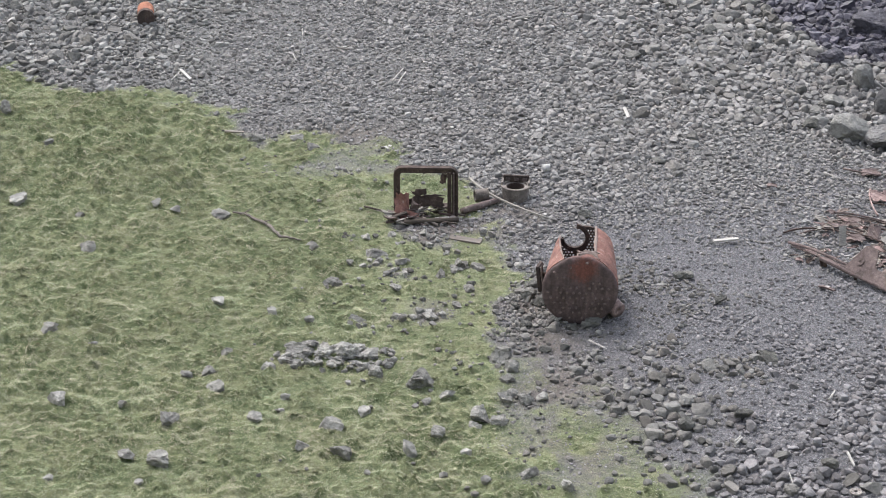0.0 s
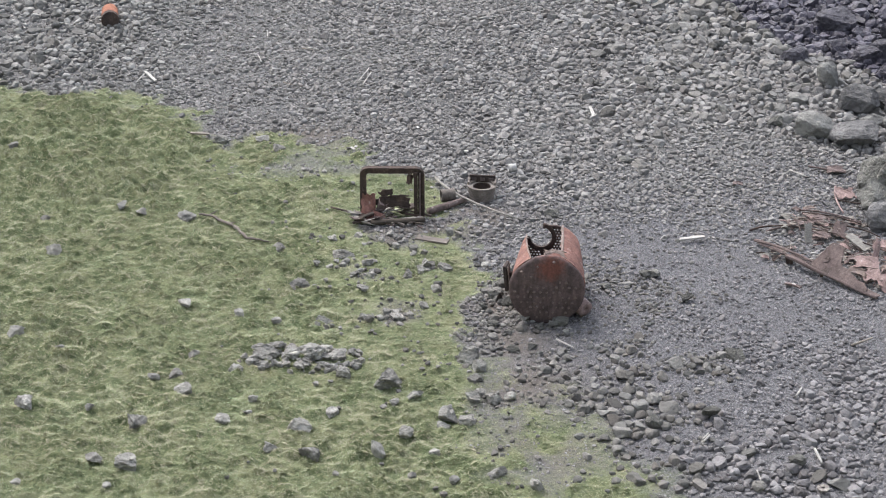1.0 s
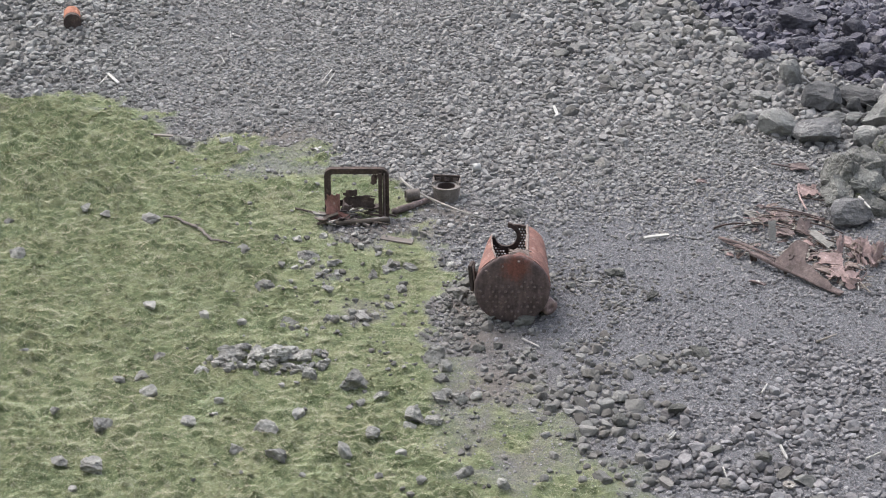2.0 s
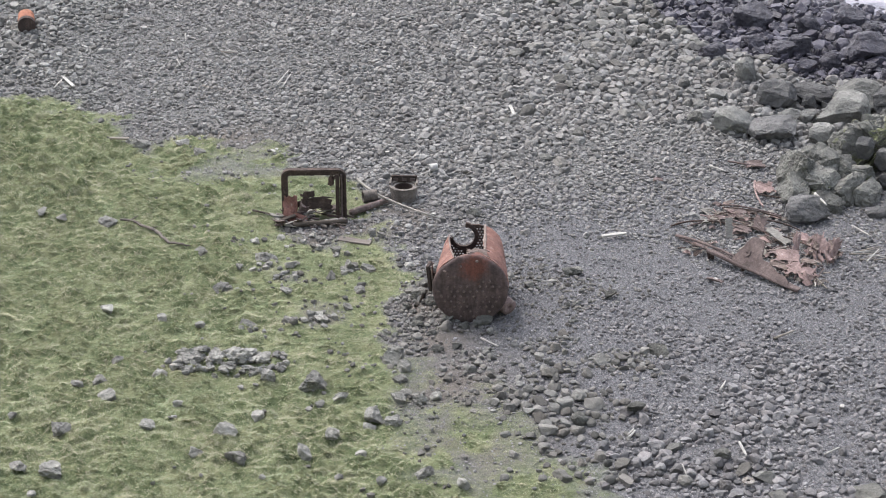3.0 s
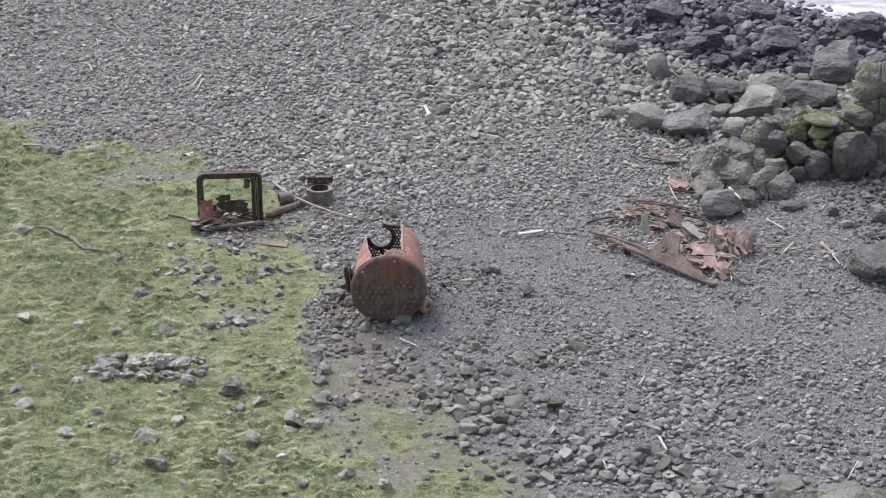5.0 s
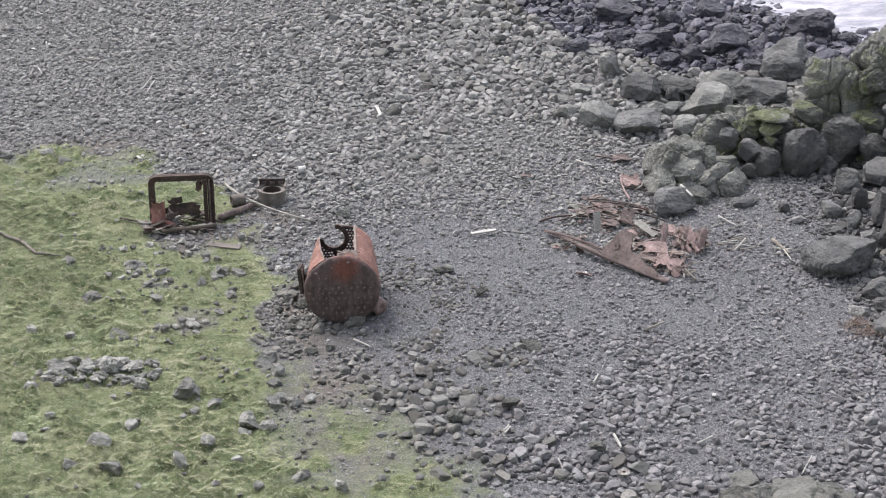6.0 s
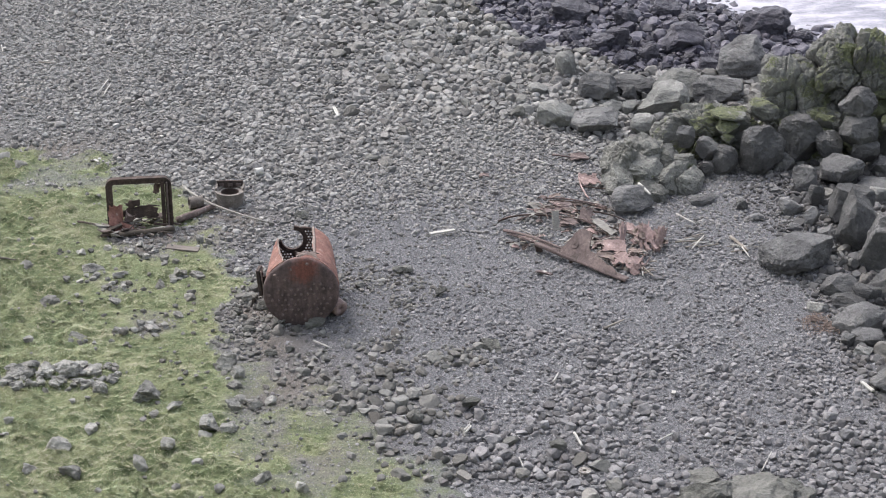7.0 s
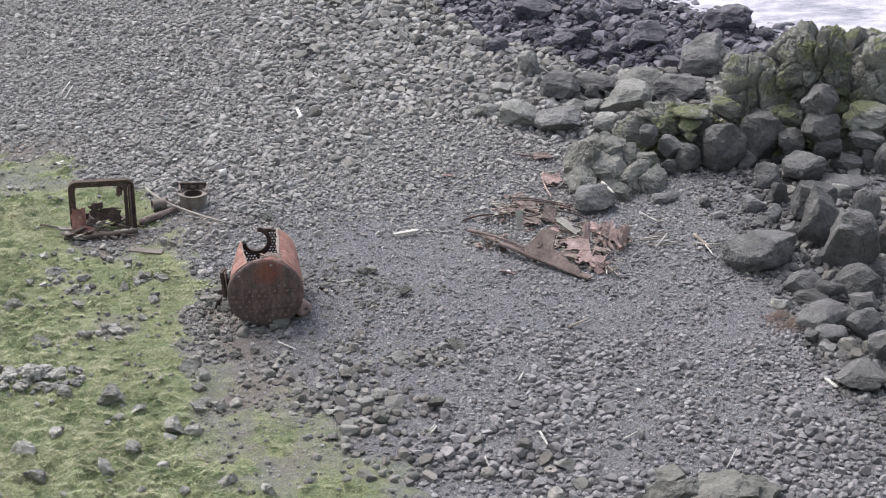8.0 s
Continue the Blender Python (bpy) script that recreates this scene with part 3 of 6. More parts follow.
def pack(count, lo, hi, spacing, seed, on_turf):
    """Stones strewn by the patches, the big ones first, none deep inside another."""
    r = np.random.default_rng(seed)
    x, y = r.uniform(-19, 33, count), r.uniform(36, 77, count)
    per_area = count / (52 * 41)
    ok = on_stage(x, y, 1.2)
    x, y = x[ok], y[ok]
    mean, cover = stones_at(x, y)
    mean = mean * 0.5
    patchy = fbm(x, y, 1.1, 141, 3)
    heaped = np.maximum(smooth(50.0 - y, -2, 4), 0.25)
    heaped = heaped * (1 - 0.4 * smooth(x, 8.0, 13.0))
    patchy = 0.5 + (patchy - 0.5) * heaped + 0.06 * (1 - heaped)
    size = mean * (0.85 + 0.3 * smooth(patchy, 0.4, 0.65)) * np.exp(r.normal(0, 0.36, len(x)))
    turf = turf_at(x, y)
    chance = cover * (0.4 + 1.3 * smooth(patchy, 0.4, 0.64)) * 1.2 / mean ** 2 / per_area
    stony = 0.025 * np.exp(-((x + 0.6) / 3.2) ** 2 - ((y - 48.0) / 5.5) ** 2)
    chance = chance * np.where(turf > 0.3, on_turf * 4 * (1 - turf) + stony * (size < 0.24), 1.0)
    chance = chance * (1 - 0.6 * earth_at(x, y))
    keep = (r.random(len(x)) < chance) & (size > lo) & (size < hi) & (shore_at(x, y) < 0.4)
    x, y, size = x[keep], y[keep], size[keep]
    order = np.argsort(-size)
    x, y, size = x[order], y[order], size[order]
    taken, good = {}, np.zeros(len(x), bool)
    cell = hi
    for i in range(len(x)):
        a, b = int(x[i] / cell), int(y[i] / cell)
        clash = False
        for da in (-1, 0, 1):
            for db in (-1, 0, 1):
                for j in taken.get((a + da, b + db), ()):
                    if (x[i] - x[j]) ** 2 + (y[i] - y[j]) ** 2 < (spacing * 0.5 * (size[i] + size[j])) ** 2:
                        clash = True
                        break
                if clash:
                    break
            if clash:
                break
        if not clash:
            taken.setdefault((a, b), []).append(i)
            good[i] = True
    return x[good], y[good], size[good]


SHAPES_FINE = [rock_shape(400 + k, 1, 5, (0.35, 0.75), 0.16, 3.0) for k in range(14)]
SHAPES = [rock_shape(500 + k, 2, 6, (0.42, 0.82), 0.17, 2.3, 1.0, boxy=0.9) for k in range(30)]
SHAPES_ROUND = [rock_shape(530 + k, 2, 9, (0.4, 0.8), 0.08, 1.8, boxy=0.85) for k in range(16)]
SHAPES_BIG = [rock_shape(560 + k, 3, 7, (0.44, 0.84), 0.16, 2.2, 1.0, boxy=0.86, worn=0.6) for k in range(24)]


def strew(name, x, y, size, shapes, material, sink, label, category, seed, round_off=False):
    r = np.random.default_rng(seed)
    n = len(x)
    half = size[:, None] * 0.5 * np.stack([r.uniform(0.85, 1.2, n), r.uniform(0.75, 1.05, n), r.uniform(0.5, 1.0, n)], 1)
    z = height_at(x, y) + half[:, 2] * sink
    v, f = scattered(shapes, r.integers(0, len(shapes), n), np.stack([x, y, z], 1), half, r.uniform(0, 6.28, n), r.normal(0, 0.3, n))
    return tagged(new(name, mesh_of(name, v, f, material, smooth_faces=round_off)), label, category, kind="stuff")


px, py, ps = pack(300000, 0.075, 0.6, 0.76, 11, 0.06)
wet = wet_at(px, py) > 0
sooty = ~wet & (px < -7.5 + 1.5 * (fbm(px, py, 1.5, 5) - 0.5)) & (py > 62)
# the largest dry stones are laid one by one at the end of the file
singled = np.zeros(len(ps), bool)
singled[np.argsort(-np.where(wet, 0, ps))[:300]] = True
# stones in the gaps below the outcrop, whose shade is put into their colour
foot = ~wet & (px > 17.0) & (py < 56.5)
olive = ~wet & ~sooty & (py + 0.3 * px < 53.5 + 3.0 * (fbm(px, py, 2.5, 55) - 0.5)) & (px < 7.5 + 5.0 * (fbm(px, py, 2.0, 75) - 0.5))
low = ~wet & ~sooty & ~olive & ~foot & (py < 52.0 + 3.0 * (fbm(px, py, 2.5, 85) - 0.5))
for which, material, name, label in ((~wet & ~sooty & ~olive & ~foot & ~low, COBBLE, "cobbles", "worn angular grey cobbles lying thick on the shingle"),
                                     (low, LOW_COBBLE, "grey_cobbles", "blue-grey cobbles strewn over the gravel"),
                                     (foot, SHADED_COBBLE, "dark_cobbles", "dark cobbles wedged between the boulders below the outcrop"),
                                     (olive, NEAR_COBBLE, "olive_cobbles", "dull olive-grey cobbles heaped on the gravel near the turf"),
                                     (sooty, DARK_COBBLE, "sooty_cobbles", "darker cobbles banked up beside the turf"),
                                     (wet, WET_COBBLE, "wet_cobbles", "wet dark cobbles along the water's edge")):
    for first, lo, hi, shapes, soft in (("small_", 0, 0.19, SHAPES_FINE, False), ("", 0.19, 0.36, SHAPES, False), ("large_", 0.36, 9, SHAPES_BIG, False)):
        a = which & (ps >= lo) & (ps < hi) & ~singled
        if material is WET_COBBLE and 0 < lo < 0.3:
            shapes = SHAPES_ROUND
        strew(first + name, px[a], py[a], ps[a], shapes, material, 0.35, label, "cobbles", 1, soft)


def grit_shape(seed):
    """The bare crown of a small half-buried pebble."""
    r = np.random.default_rng(seed)
    a = np.arange(5) * 1.2566 + r.uniform(-0.3, 0.3, 5)
    rad = r.uniform(0.75, 1.15, 5)
    rim = np.stack([np.cos(a) * rad, np.sin(a) * rad, np.full(5, -0.55)], 1)
    v = np.concatenate([rim, [[r.uniform(-0.3, 0.3), r.uniform(-0.3, 0.3), 0.9]]])
    return v, np.array([[k, (k + 1) % 5, 5] for k in range(5)])


GRIT_SHAPES = [grit_shape(450 + k) for k in range(16)]


def strewn_shingle(count, least, most, seed):
    r = np.random.default_rng(seed)
    x, y = r.uniform(-18, 29, count), r.uniform(36, 76, count)
    size = least + (most - least) * r.random(count) ** 2
    ok = on_stage(x, y, 0.3)
    x, y, size = x[ok], y[ok], size[ok]
    bare = r.random(len(x)) > np.maximum(np.minimum(turf_at(x, y) * 1.3, 1), 0.6 * earth_at(x, y))
    cover = stones_at(x, y)[1]
    return x, y, size, bare, cover, wet_at(x, y), r.random(len(x))


qx, qy, qs, bare, cover, wetness, dice = strewn_shingle(34000, 0.055, 0.12, 12)
ok = bare & (wetness < 0) & (dice < 0.14 + 1.05 * cover)
wet_ok = (wetness >= 0) & (shore_at(qx, qy) < 0.0)
strew("wet_shingle", qx[wet_ok], qy[wet_ok], qs[wet_ok] * 1.7, SHAPES_FINE, WET_COBBLE, 0.3, "small wet dark stones between the cobbles", "shingle", 5)
upper = qy - 0.25 * qx + 4.0 * (fbm(qx, qy, 3.0, 65) - 0.5) > 56.0
strew("shingle", qx[ok & ~upper], qy[ok & ~upper], qs[ok & ~upper], SHAPES_FINE, SHINGLE, 0.25, "small grey beach pebbles spread over the ground", "shingle", 4)
strew("upper_shingle", qx[ok & upper], qy[ok & upper], qs[ok & upper], SHAPES_FINE, UPPER_SHINGLE, 0.25, "small warm grey pebbles high on the beach", "shingle", 7)
qx, qy, qs, bare, cover, wetness, dice = strewn_shingle(260000, 0.04, 0.085, 13)
ok = bare & (wetness < 0) & (cover < 1.15)
upper = qy - 0.25 * qx + 4.0 * (fbm(qx, qy, 3.0, 65) - 0.5) > 56.0
strew("grit", qx[ok & ~upper], qy[ok & ~upper], qs[ok & ~upper], GRIT_SHAPES, SHINGLE, 0.1, "fine grey gravel covering the beach between larger stones", "gravel", 6)
strew("upper_grit", qx[ok & upper], qy[ok & upper], qs[ok & upper], GRIT_SHAPES, UPPER_SHINGLE, 0.1, "fine warm grey gravel high on the beach", "gravel", 8)

# ---- grass blades over the tussocks ----
HX, HY = np.arange(-18.6, 6.2, 0.05), np.arange(35.0, 70.2, 0.05)
hx, hy = np.meshgrid(HX, HY)
LIE_GRID, TURF_GRID = height_at(hx, hy), turf_at(hx, hy)


def sampled(grid, x, y):
    u, v = (x - HX[0]) / 0.05, (y - HY[0]) / 0.05
    i, j = np.clip(u.astype(int), 0, len(HX) - 2), np.clip(v.astype(int), 0, len(HY) - 2)
    a, b = u - i, v - j
    return (grid[j, i] * (1 - a) + grid[j, i + 1] * a) * (1 - b) + (grid[j + 1, i] * (1 - a) + grid[j + 1, i + 1] * a) * b


def strewn_turf(n, least):
    x, y = rng.uniform(-17.5, 5, n), rng.uniform(36, 69, n)
    t = sampled(TURF_GRID, x, y)
    keep = (rng.random(n) < t) & (t > least) & (x > -0.235 * y - 1.5)
    return x[keep], y[keep]


def blades(name, bx, by, least, most, thin, thick, rise, spread_, material, label):
    """Single leaves of grass, leaning down the slope and with the local wind."""
    n = len(bx)
    way = 6.283 * 1.6 * fbm(bx, by, 0.8, 211, 2) + rng.normal(0, spread_, n)
    step = 0.06
    here = sampled(LIE_GRID, bx, by)
    gxs, gys = (sampled(LIE_GRID, bx + step, by) - here) / step, (sampled(LIE_GRID, bx, by + step) - here) / step
    gxs, gys = np.clip(gxs, -1, 1), np.clip(gys, -1, 1)
    length = rng.uniform(least, most, n) * (0.35 + 0.65 * sampled(TURF_GRID, bx, by))
    lean = rng.uniform(0.45, 1.0, n)
    lx, ly = np.cos(way) * lean - gxs * 0.45 + 0.1, np.sin(way) * lean - gys * 0.45 - 0.2
    wide = rng.uniform(thin, thick, n)
    root = np.stack([bx, by, here - 0.015], 1)
    sidev = np.stack([-np.sin(way) * wide, np.cos(way) * wide, np.zeros(n)], 1)
    tip = root + np.stack([lx, ly, np.full(n, rise) + lx * gxs + ly * gys], 1) * length[:, None]
    v = np.stack([root - sidev, root + sidev, tip], 1).reshape(-1, 3)
    return tagged(new(name, mesh_of(name, v, np.arange(n * 3).reshape(-1, 3), material)), label, "grass", kind="stuff")


# tufts of longer, yellower grass on the crowns, then a dense green nap between them
tx, ty = strewn_turf(105000, 0.3)
keep = rng.random(len(tx)) < 0.12 + 0.88 * smooth(lump_at(tx, ty), 0.1, 0.5)
tx, ty = tx[keep], ty[keep]
per = 10
reach = np.repeat(rng.uniform(0.02, 0.07, len(tx)), per)
around, dist = rng.uniform(0, 6.283, len(tx) * per), np.sqrt(rng.random(len(tx) * per))
blades("tussock_grass", np.repeat(tx, per) + np.cos(around) * dist * reach, np.repeat(ty, per) + np.sin(around) * dist * reach, 0.06, 0.15, 0.004, 0.009,
       0.5, 0.9, STRAW, "longer yellowish grass tufted on the crowns of the tussocks")
nap_x, nap_y = strewn_turf(620000, 0.12)
blades("grass", nap_x, nap_y, 0.05, 0.11, 0.005, 0.01, 0.45, 1.4, GRASS, "short green grass growing between the tussocks")


# ---- rocks and boulders, each a thing of its own ----
ROCKS = {}


def rock_mesh(kind, seed, level, material, cuts, bite, rough, grain, crack, joint, facets, boxy, worn):
    key = (kind, seed, level)
    if key not in ROCKS:
        v, f = rock_shape(seed, level, cuts, bite, rough, grain, 0.97, crack, joint, boxy, worn)
        ROCKS[key] = mesh_of(kind, v, f, material, smooth_faces=not facets)
    return ROCKS[key]


def rock(name, x, y, w, h, material, label, category, group, seed, sink=0.18, z=None, depth=0.8, level=3, parent=None,
         cuts=12, bite=(0.5, 0.82), rough=0.07, grain=2.2, tilt=0.0, turn=None, crack=0.0, joint=1.6, facets=True, boxy=0.8, worn=0.5):
    r = random.Random(seed)
    me = rock_mesh(name + material.name, seed % 16 if level < 4 else seed, level, material, cuts, bite, rough, grain, crack, joint, facets, boxy, worn)
    ob = new(name, me)
    full = h * (1 + sink)
    base = lie(x, y) if z is None else z - h / 2
    spin = r.uniform(-25, 25) + r.choice((0, 180)) if turn is None else turn
    ob.matrix_basis = pose(x, y, base + h - full / 2, tilt + r.uniform(-5, 5), r.uniform(-6, 6), spin) @ Matrix.Diagonal((w / 2, w / 2 * depth, full / 2, 1))
    if parent:
        ob.parent = parent
        return ob
    return tagged(ob, label, category, group)


TURF_ROCKS = [
    (-13.98, 62.63, 0.44, 0.43), (-12.39, 55.83, 0.54, 0.30), (-9.87, 52.77, 0.48, 0.29), (-10.45, 54.93, 0.33, 0.19), (-8.43, 55.74, 0.50, 0.20),
    (-7.74, 55.39, 0.36, 0.14), (-6.39, 54.99, 0.55, 0.22), (-10.15, 47.86, 0.50, 0.22), (-5.95, 49.50, 0.36, 0.16), (-4.47, 48.96, 0.36, 0.19),
    (-3.68, 52.95, 0.47, 0.19), (-9.35, 44.37, 0.56, 0.22), (-6.51, 43.43, 0.52, 0.25), (-5.58, 44.97, 0.47, 0.21), (-5.45, 46.74, 0.32, 0.19),
    (-5.81, 45.78, 0.40, 0.20), (-6.36, 45.68, 0.34, 0.14), (-4.36, 46.13, 0.43, 0.23), (-4.50, 43.53, 0.41, 0.16), (-3.28, 42.30, 0.40, 0.24),
    (-2.38, 41.98, 0.58, 0.29), (-2.66, 43.16, 0.67, 0.37), (-0.77, 41.91, 0.34, 0.42), (-0.12, 42.69, 0.37, 0.25),
]
TURF_ROCKS += [
    (0.54, 41.97, 0.29, 0.17), (-0.54, 45.33, 0.78, 0.45), (-1.67, 45.70, 0.42, 0.31), (0.08, 44.62, 0.41, 0.22), (-1.89, 43.91, 0.35, 0.17),
    (-1.21, 48.75, 0.38, 0.21), (-2.27, 48.70, 0.53, 0.21), (0.70, 50.41, 0.33, 0.17), (-0.06, 51.25, 0.37, 0.20), (0.48, 51.78, 0.43, 0.29),
    (0.94, 51.72, 0.46, 0.19), (-1.86, 52.53, 0.63, 0.25), (-1.15, 51.94, 0.37, 0.15), (-3.03, 50.72, 0.52, 0.21), (0.36, 49.48, 0.27, 0.17),
    (-0.35, 48.83, 0.44, 0.18), (-3.47, 48.63, 0.30, 0.12), (-7.35, 41.84, 0.45, 0.18), (-6.53, 41.66, 0.66, 0.26), (-9.03, 41.00, 0.29, 0.12),
    (-6.90, 40.67, 0.23, 0.12), (-1.73, 41.08, 0.18, 0.13), (0.01, 40.90, 0.21, 0.13), (1.94, 40.97, 0.47, 0.25),
]
TURF_ROCKS += [
    (2.82, 40.42, 0.33, 0.27), (-3.83, 44.56, 0.28, 0.19), (-2.35, 45.33, 0.20, 0.11), (-7.76, 44.14, 0.25, 0.16), (-0.40, 44.37, 0.27, 0.13),
    (1.43, 46.48, 0.64, 0.43), (1.70, 45.99, 0.42, 0.32), (1.59, 45.42, 0.42, 0.17), (2.00, 44.48, 0.50, 0.26), (1.52, 44.46, 0.41, 0.31),
    (2.42, 44.57, 0.33, 0.21), (1.71, 44.76, 0.33, 0.18), (0.89, 43.58, 0.60, 0.33), (1.32, 43.36, 0.46, 0.23), (0.75, 43.27, 0.40, 0.16),
    (2.10, 51.74, 0.28, 0.18), (2.27, 50.09, 0.39, 0.25), (-3.93, 44.00, 0.22, 0.11), (-1.27, 50.41, 0.33, 0.13), (-5.77, 60.46, 0.49, 0.25),
    (-4.54, 60.38, 0.53, 0.21), (-4.02, 59.83, 0.45, 0.18), (-12.23, 60.24, 0.36, 0.14), (-8.88, 47.10, 0.26, 0.11),
]
for k, (x, y, w, h) in enumerate(TURF_ROCKS):
    big = w > 0.45
    rock("rock", x, y, w * 0.95, h * 0.88, TURF_ROCK, "weathered grey rock bedded in the turf, spotted with lichen" if big else
         "small grey stone half sunk in the turf", "rock", "rocks in the turf", 40 + k, sink=0.5, depth=0.95, level=4 if w > 0.36 else 3, rough=0.16, grain=2.2, bite=(0.4, 0.8), cuts=9, crack=0.1 if big else 0.0, joint=2.2)

# knots of small stones in the turf: middle, half width, half depth, how many
KNOTS = [((0.62, 51.65), 0.42, 0.2, 9), ((-0.6, 53.5), 0.9, 0.5, 14), ((-1.95, 52.1), 0.5, 0.25, 6), ((-1.3, 51.35), 0.35, 0.25, 5), ((-0.37, 48.95), 0.5, 0.4, 9),
         ((-2.2, 53.65), 0.8, 0.2, 6), ((0.25, 52.6), 0.4, 0.15, 4), ((-2.2, 50.6), 0.9, 0.6, 6), ((1.35, 53.85), 0.5, 0.35, 8), ((-1.9, 48.3), 0.5, 0.3, 5)]
knotted = random.Random(61)
for (cx, cy), rx, ry, count in KNOTS:
    for k in range(count):
        x, y, w = cx + rx * knotted.gauss(0, 0.6), cy + ry * knotted.gauss(0, 0.6), knotted.uniform(0.1, 0.27)
        rock("rock", x, y, w, w * knotted.uniform(0.45, 0.75), (TURF_ROCK, LONE_COBBLE, TURF_ROCK)[k % 3], "small grey stone half sunk in the turf", "rock", "rocks in the turf",
             300 + knotted.randrange(40), sink=0.4, depth=0.95, level=3, rough=0.18, grain=2.4, bite=(0.4, 0.78))

# a low ledge of broken rock that breaks through the turf
ledge = thing("rock_ledge", *(-2.61, 46.44), 0, 0, "low ledge of cracked grey rock breaking through the turf", "rock ledge")
ledge.matrix_basis = pose(*(-2.61, 46.44), 0)
LEDGE = [
    (-3.62, 46.81, 0.79, 0.31), (-2.98, 46.75, 0.57, 0.39), (-2.44, 46.63, 0.66, 0.46), (-1.91, 46.71, 0.64, 0.31), (-3.17, 46.25, 0.34, 0.18),
    (-2.74, 46.11, 0.37, 0.15), (-1.67, 45.73, 0.42, 0.34), (-3.43, 47.16, 0.58, 0.23), (-2.03, 46.05, 0.34, 0.21), (-1.40, 46.38, 0.28, 0.16),
    (-2.64, 47.19, 0.58, 0.23), (-2.20, 47.03, 0.52, 0.24), (-3.86, 47.14, 0.37, 0.15),
]
lx0, ly0 = (-2.61, 46.44)
for k, (x, y, w, h) in enumerate(LEDGE):
    piece = rock("stone", x, y, w, h * 0.66, TURF_ROCK, "", "", "", 120 + k, sink=0.5, level=4, parent=ledge, rough=0.2, grain=2.4, bite=(0.4, 0.75), cuts=9, crack=0.18, joint=2.4)
    piece.matrix_parent_inverse = ledge.matrix_basis.inverted()

crumbs = random.Random(8)
for k in range(110):
    a, d = crumbs.uniform(0, 6.28), math.sqrt(crumbs.random())
    x, y, w = lx0 + 1.6 * d * math.cos(a), ly0 + 0.1 + 0.65 * d * math.sin(a), crumbs.uniform(0.07, 0.26)
    piece = rock("stone", x, y, w, w * crumbs.uniform(0.5, 0.8), TURF_ROCK, "", "", "", 150 + k, sink=0.3, level=3 if w > 0.15 else 2, parent=ledge, rough=0.2, grain=2.6, bite=(0.38, 0.72))
    piece.matrix_parent_inverse = ledge.matrix_basis.inverted()


# ---- the rocky point: boulders stacked against a mossy core ----
outcrop = thing("rock_outcrop", 18.5, 57.5, 0, 0, "tall mossy outcrop of dark jointed rock beside the sea", "rock outcrop")


def outcrop_piece(row, material, seed, depth=0.9, level=4, name="rock_face", cuts=9, rough=0.1, crack=0.04, joint=1.6, bite=(0.64, 0.94)):
    x, y, z, w, h = row
    piece = rock(name, x, y, w, h, material, "", "", "", seed, sink=0.0, z=z, depth=depth, level=level, parent=outcrop,
                 cuts=cuts, bite=bite, rough=rough, grain=1.8, crack=crack, joint=joint, boxy=0.72, worn=0.6)
    piece.matrix_parent_inverse = outcrop.matrix_basis.inverted()
    return piece


def crag(row, seed, depth, block, level=6, turn=0.0, owner=None, material=None):
    """A jointed mass of bedrock: a squarish dome broken into blocks by joints, with weathered faces."""
    x, y, z, w, h = row
    r = np.random.default_rng(seed)
    v, f = BALLS[level]
    v = np.sign(v) * np.abs(v) ** 0.86 * np.array([w / 2, w / 2 * depth, h / 2])
    off = Vector(r.uniform(-40, 40, 3))
    out = []
    for p in v:
        q = Vector((p[0], p[1], p[2] * 0.8))
        q = q + 0.14 * Vector((noise.noise(q * 0.9 + off), noise.noise(q * 0.9 - off), noise.noise(q * 0.9 + 2 * off)))
        d, c = noise.voronoi(q / block + off)[:2]
        d2, c2 = noise.voronoi(q / (block * 0.38) - off)[:2]
        way = noise.cell_vector(c[0] * 7.7)
        lift = 0.2 * block * (way.x - 0.5) + 0.6 * (q / block + off - c[0]).dot(way - Vector((0.5, 0.5, 0.5))) * block
        lift -= 0.22 * block * max(0.0, 1 - (d[1] - d[0]) / 0.11) ** 1.5
        lift += 0.1 * block * (noise.cell_vector(c2[0] * 5.3).x - 0.5)
        lift -= 0.085 * block * max(0.0, 1 - (d2[1] - d2[0]) / 0.12)
        lift += 0.11 * noise.fractal(q * 2.6 + off, 0.5, 2.2, 6)
        out.append(lift)
    n = v / np.linalg.norm(v, axis=1)[:, None]
    v = v + n * np.array(out)[:, None]
    piece = new("crag", mesh_of("crag", v, f, material or MOSSY, smooth_faces=False))
    piece.matrix_basis = pose(x, y, z, 0, 0, turn)
    owner = owner or outcrop
    piece.parent = owner
    piece.matrix_parent_inverse = owner.matrix_basis.inverted()
    return piece


# great masses behind
crag((22.2, 59.7, 0.5, 5.3, 5.0), 1, 0.6, 1.5, 7)
crag((19.85, 58.7, 0.62, 2.6, 3.6), 2, 0.75, 1.3, 7)
crag((16.94, 58.0, 0.5, 3.1, 2.0), 4, 0.6, 1.1, 6)
crag((23.6, 57.9, 0.9, 3.0, 4.5), 3, 0.7, 1.4, 6)
crag((21.4, 57.9, 2.1, 2.3, 2.9), 7, 0.6, 1.2, 6)
crag((21.2, 57.7, 0.0, 5.0, 3.2), 8, 0.5, 1.3, 6)
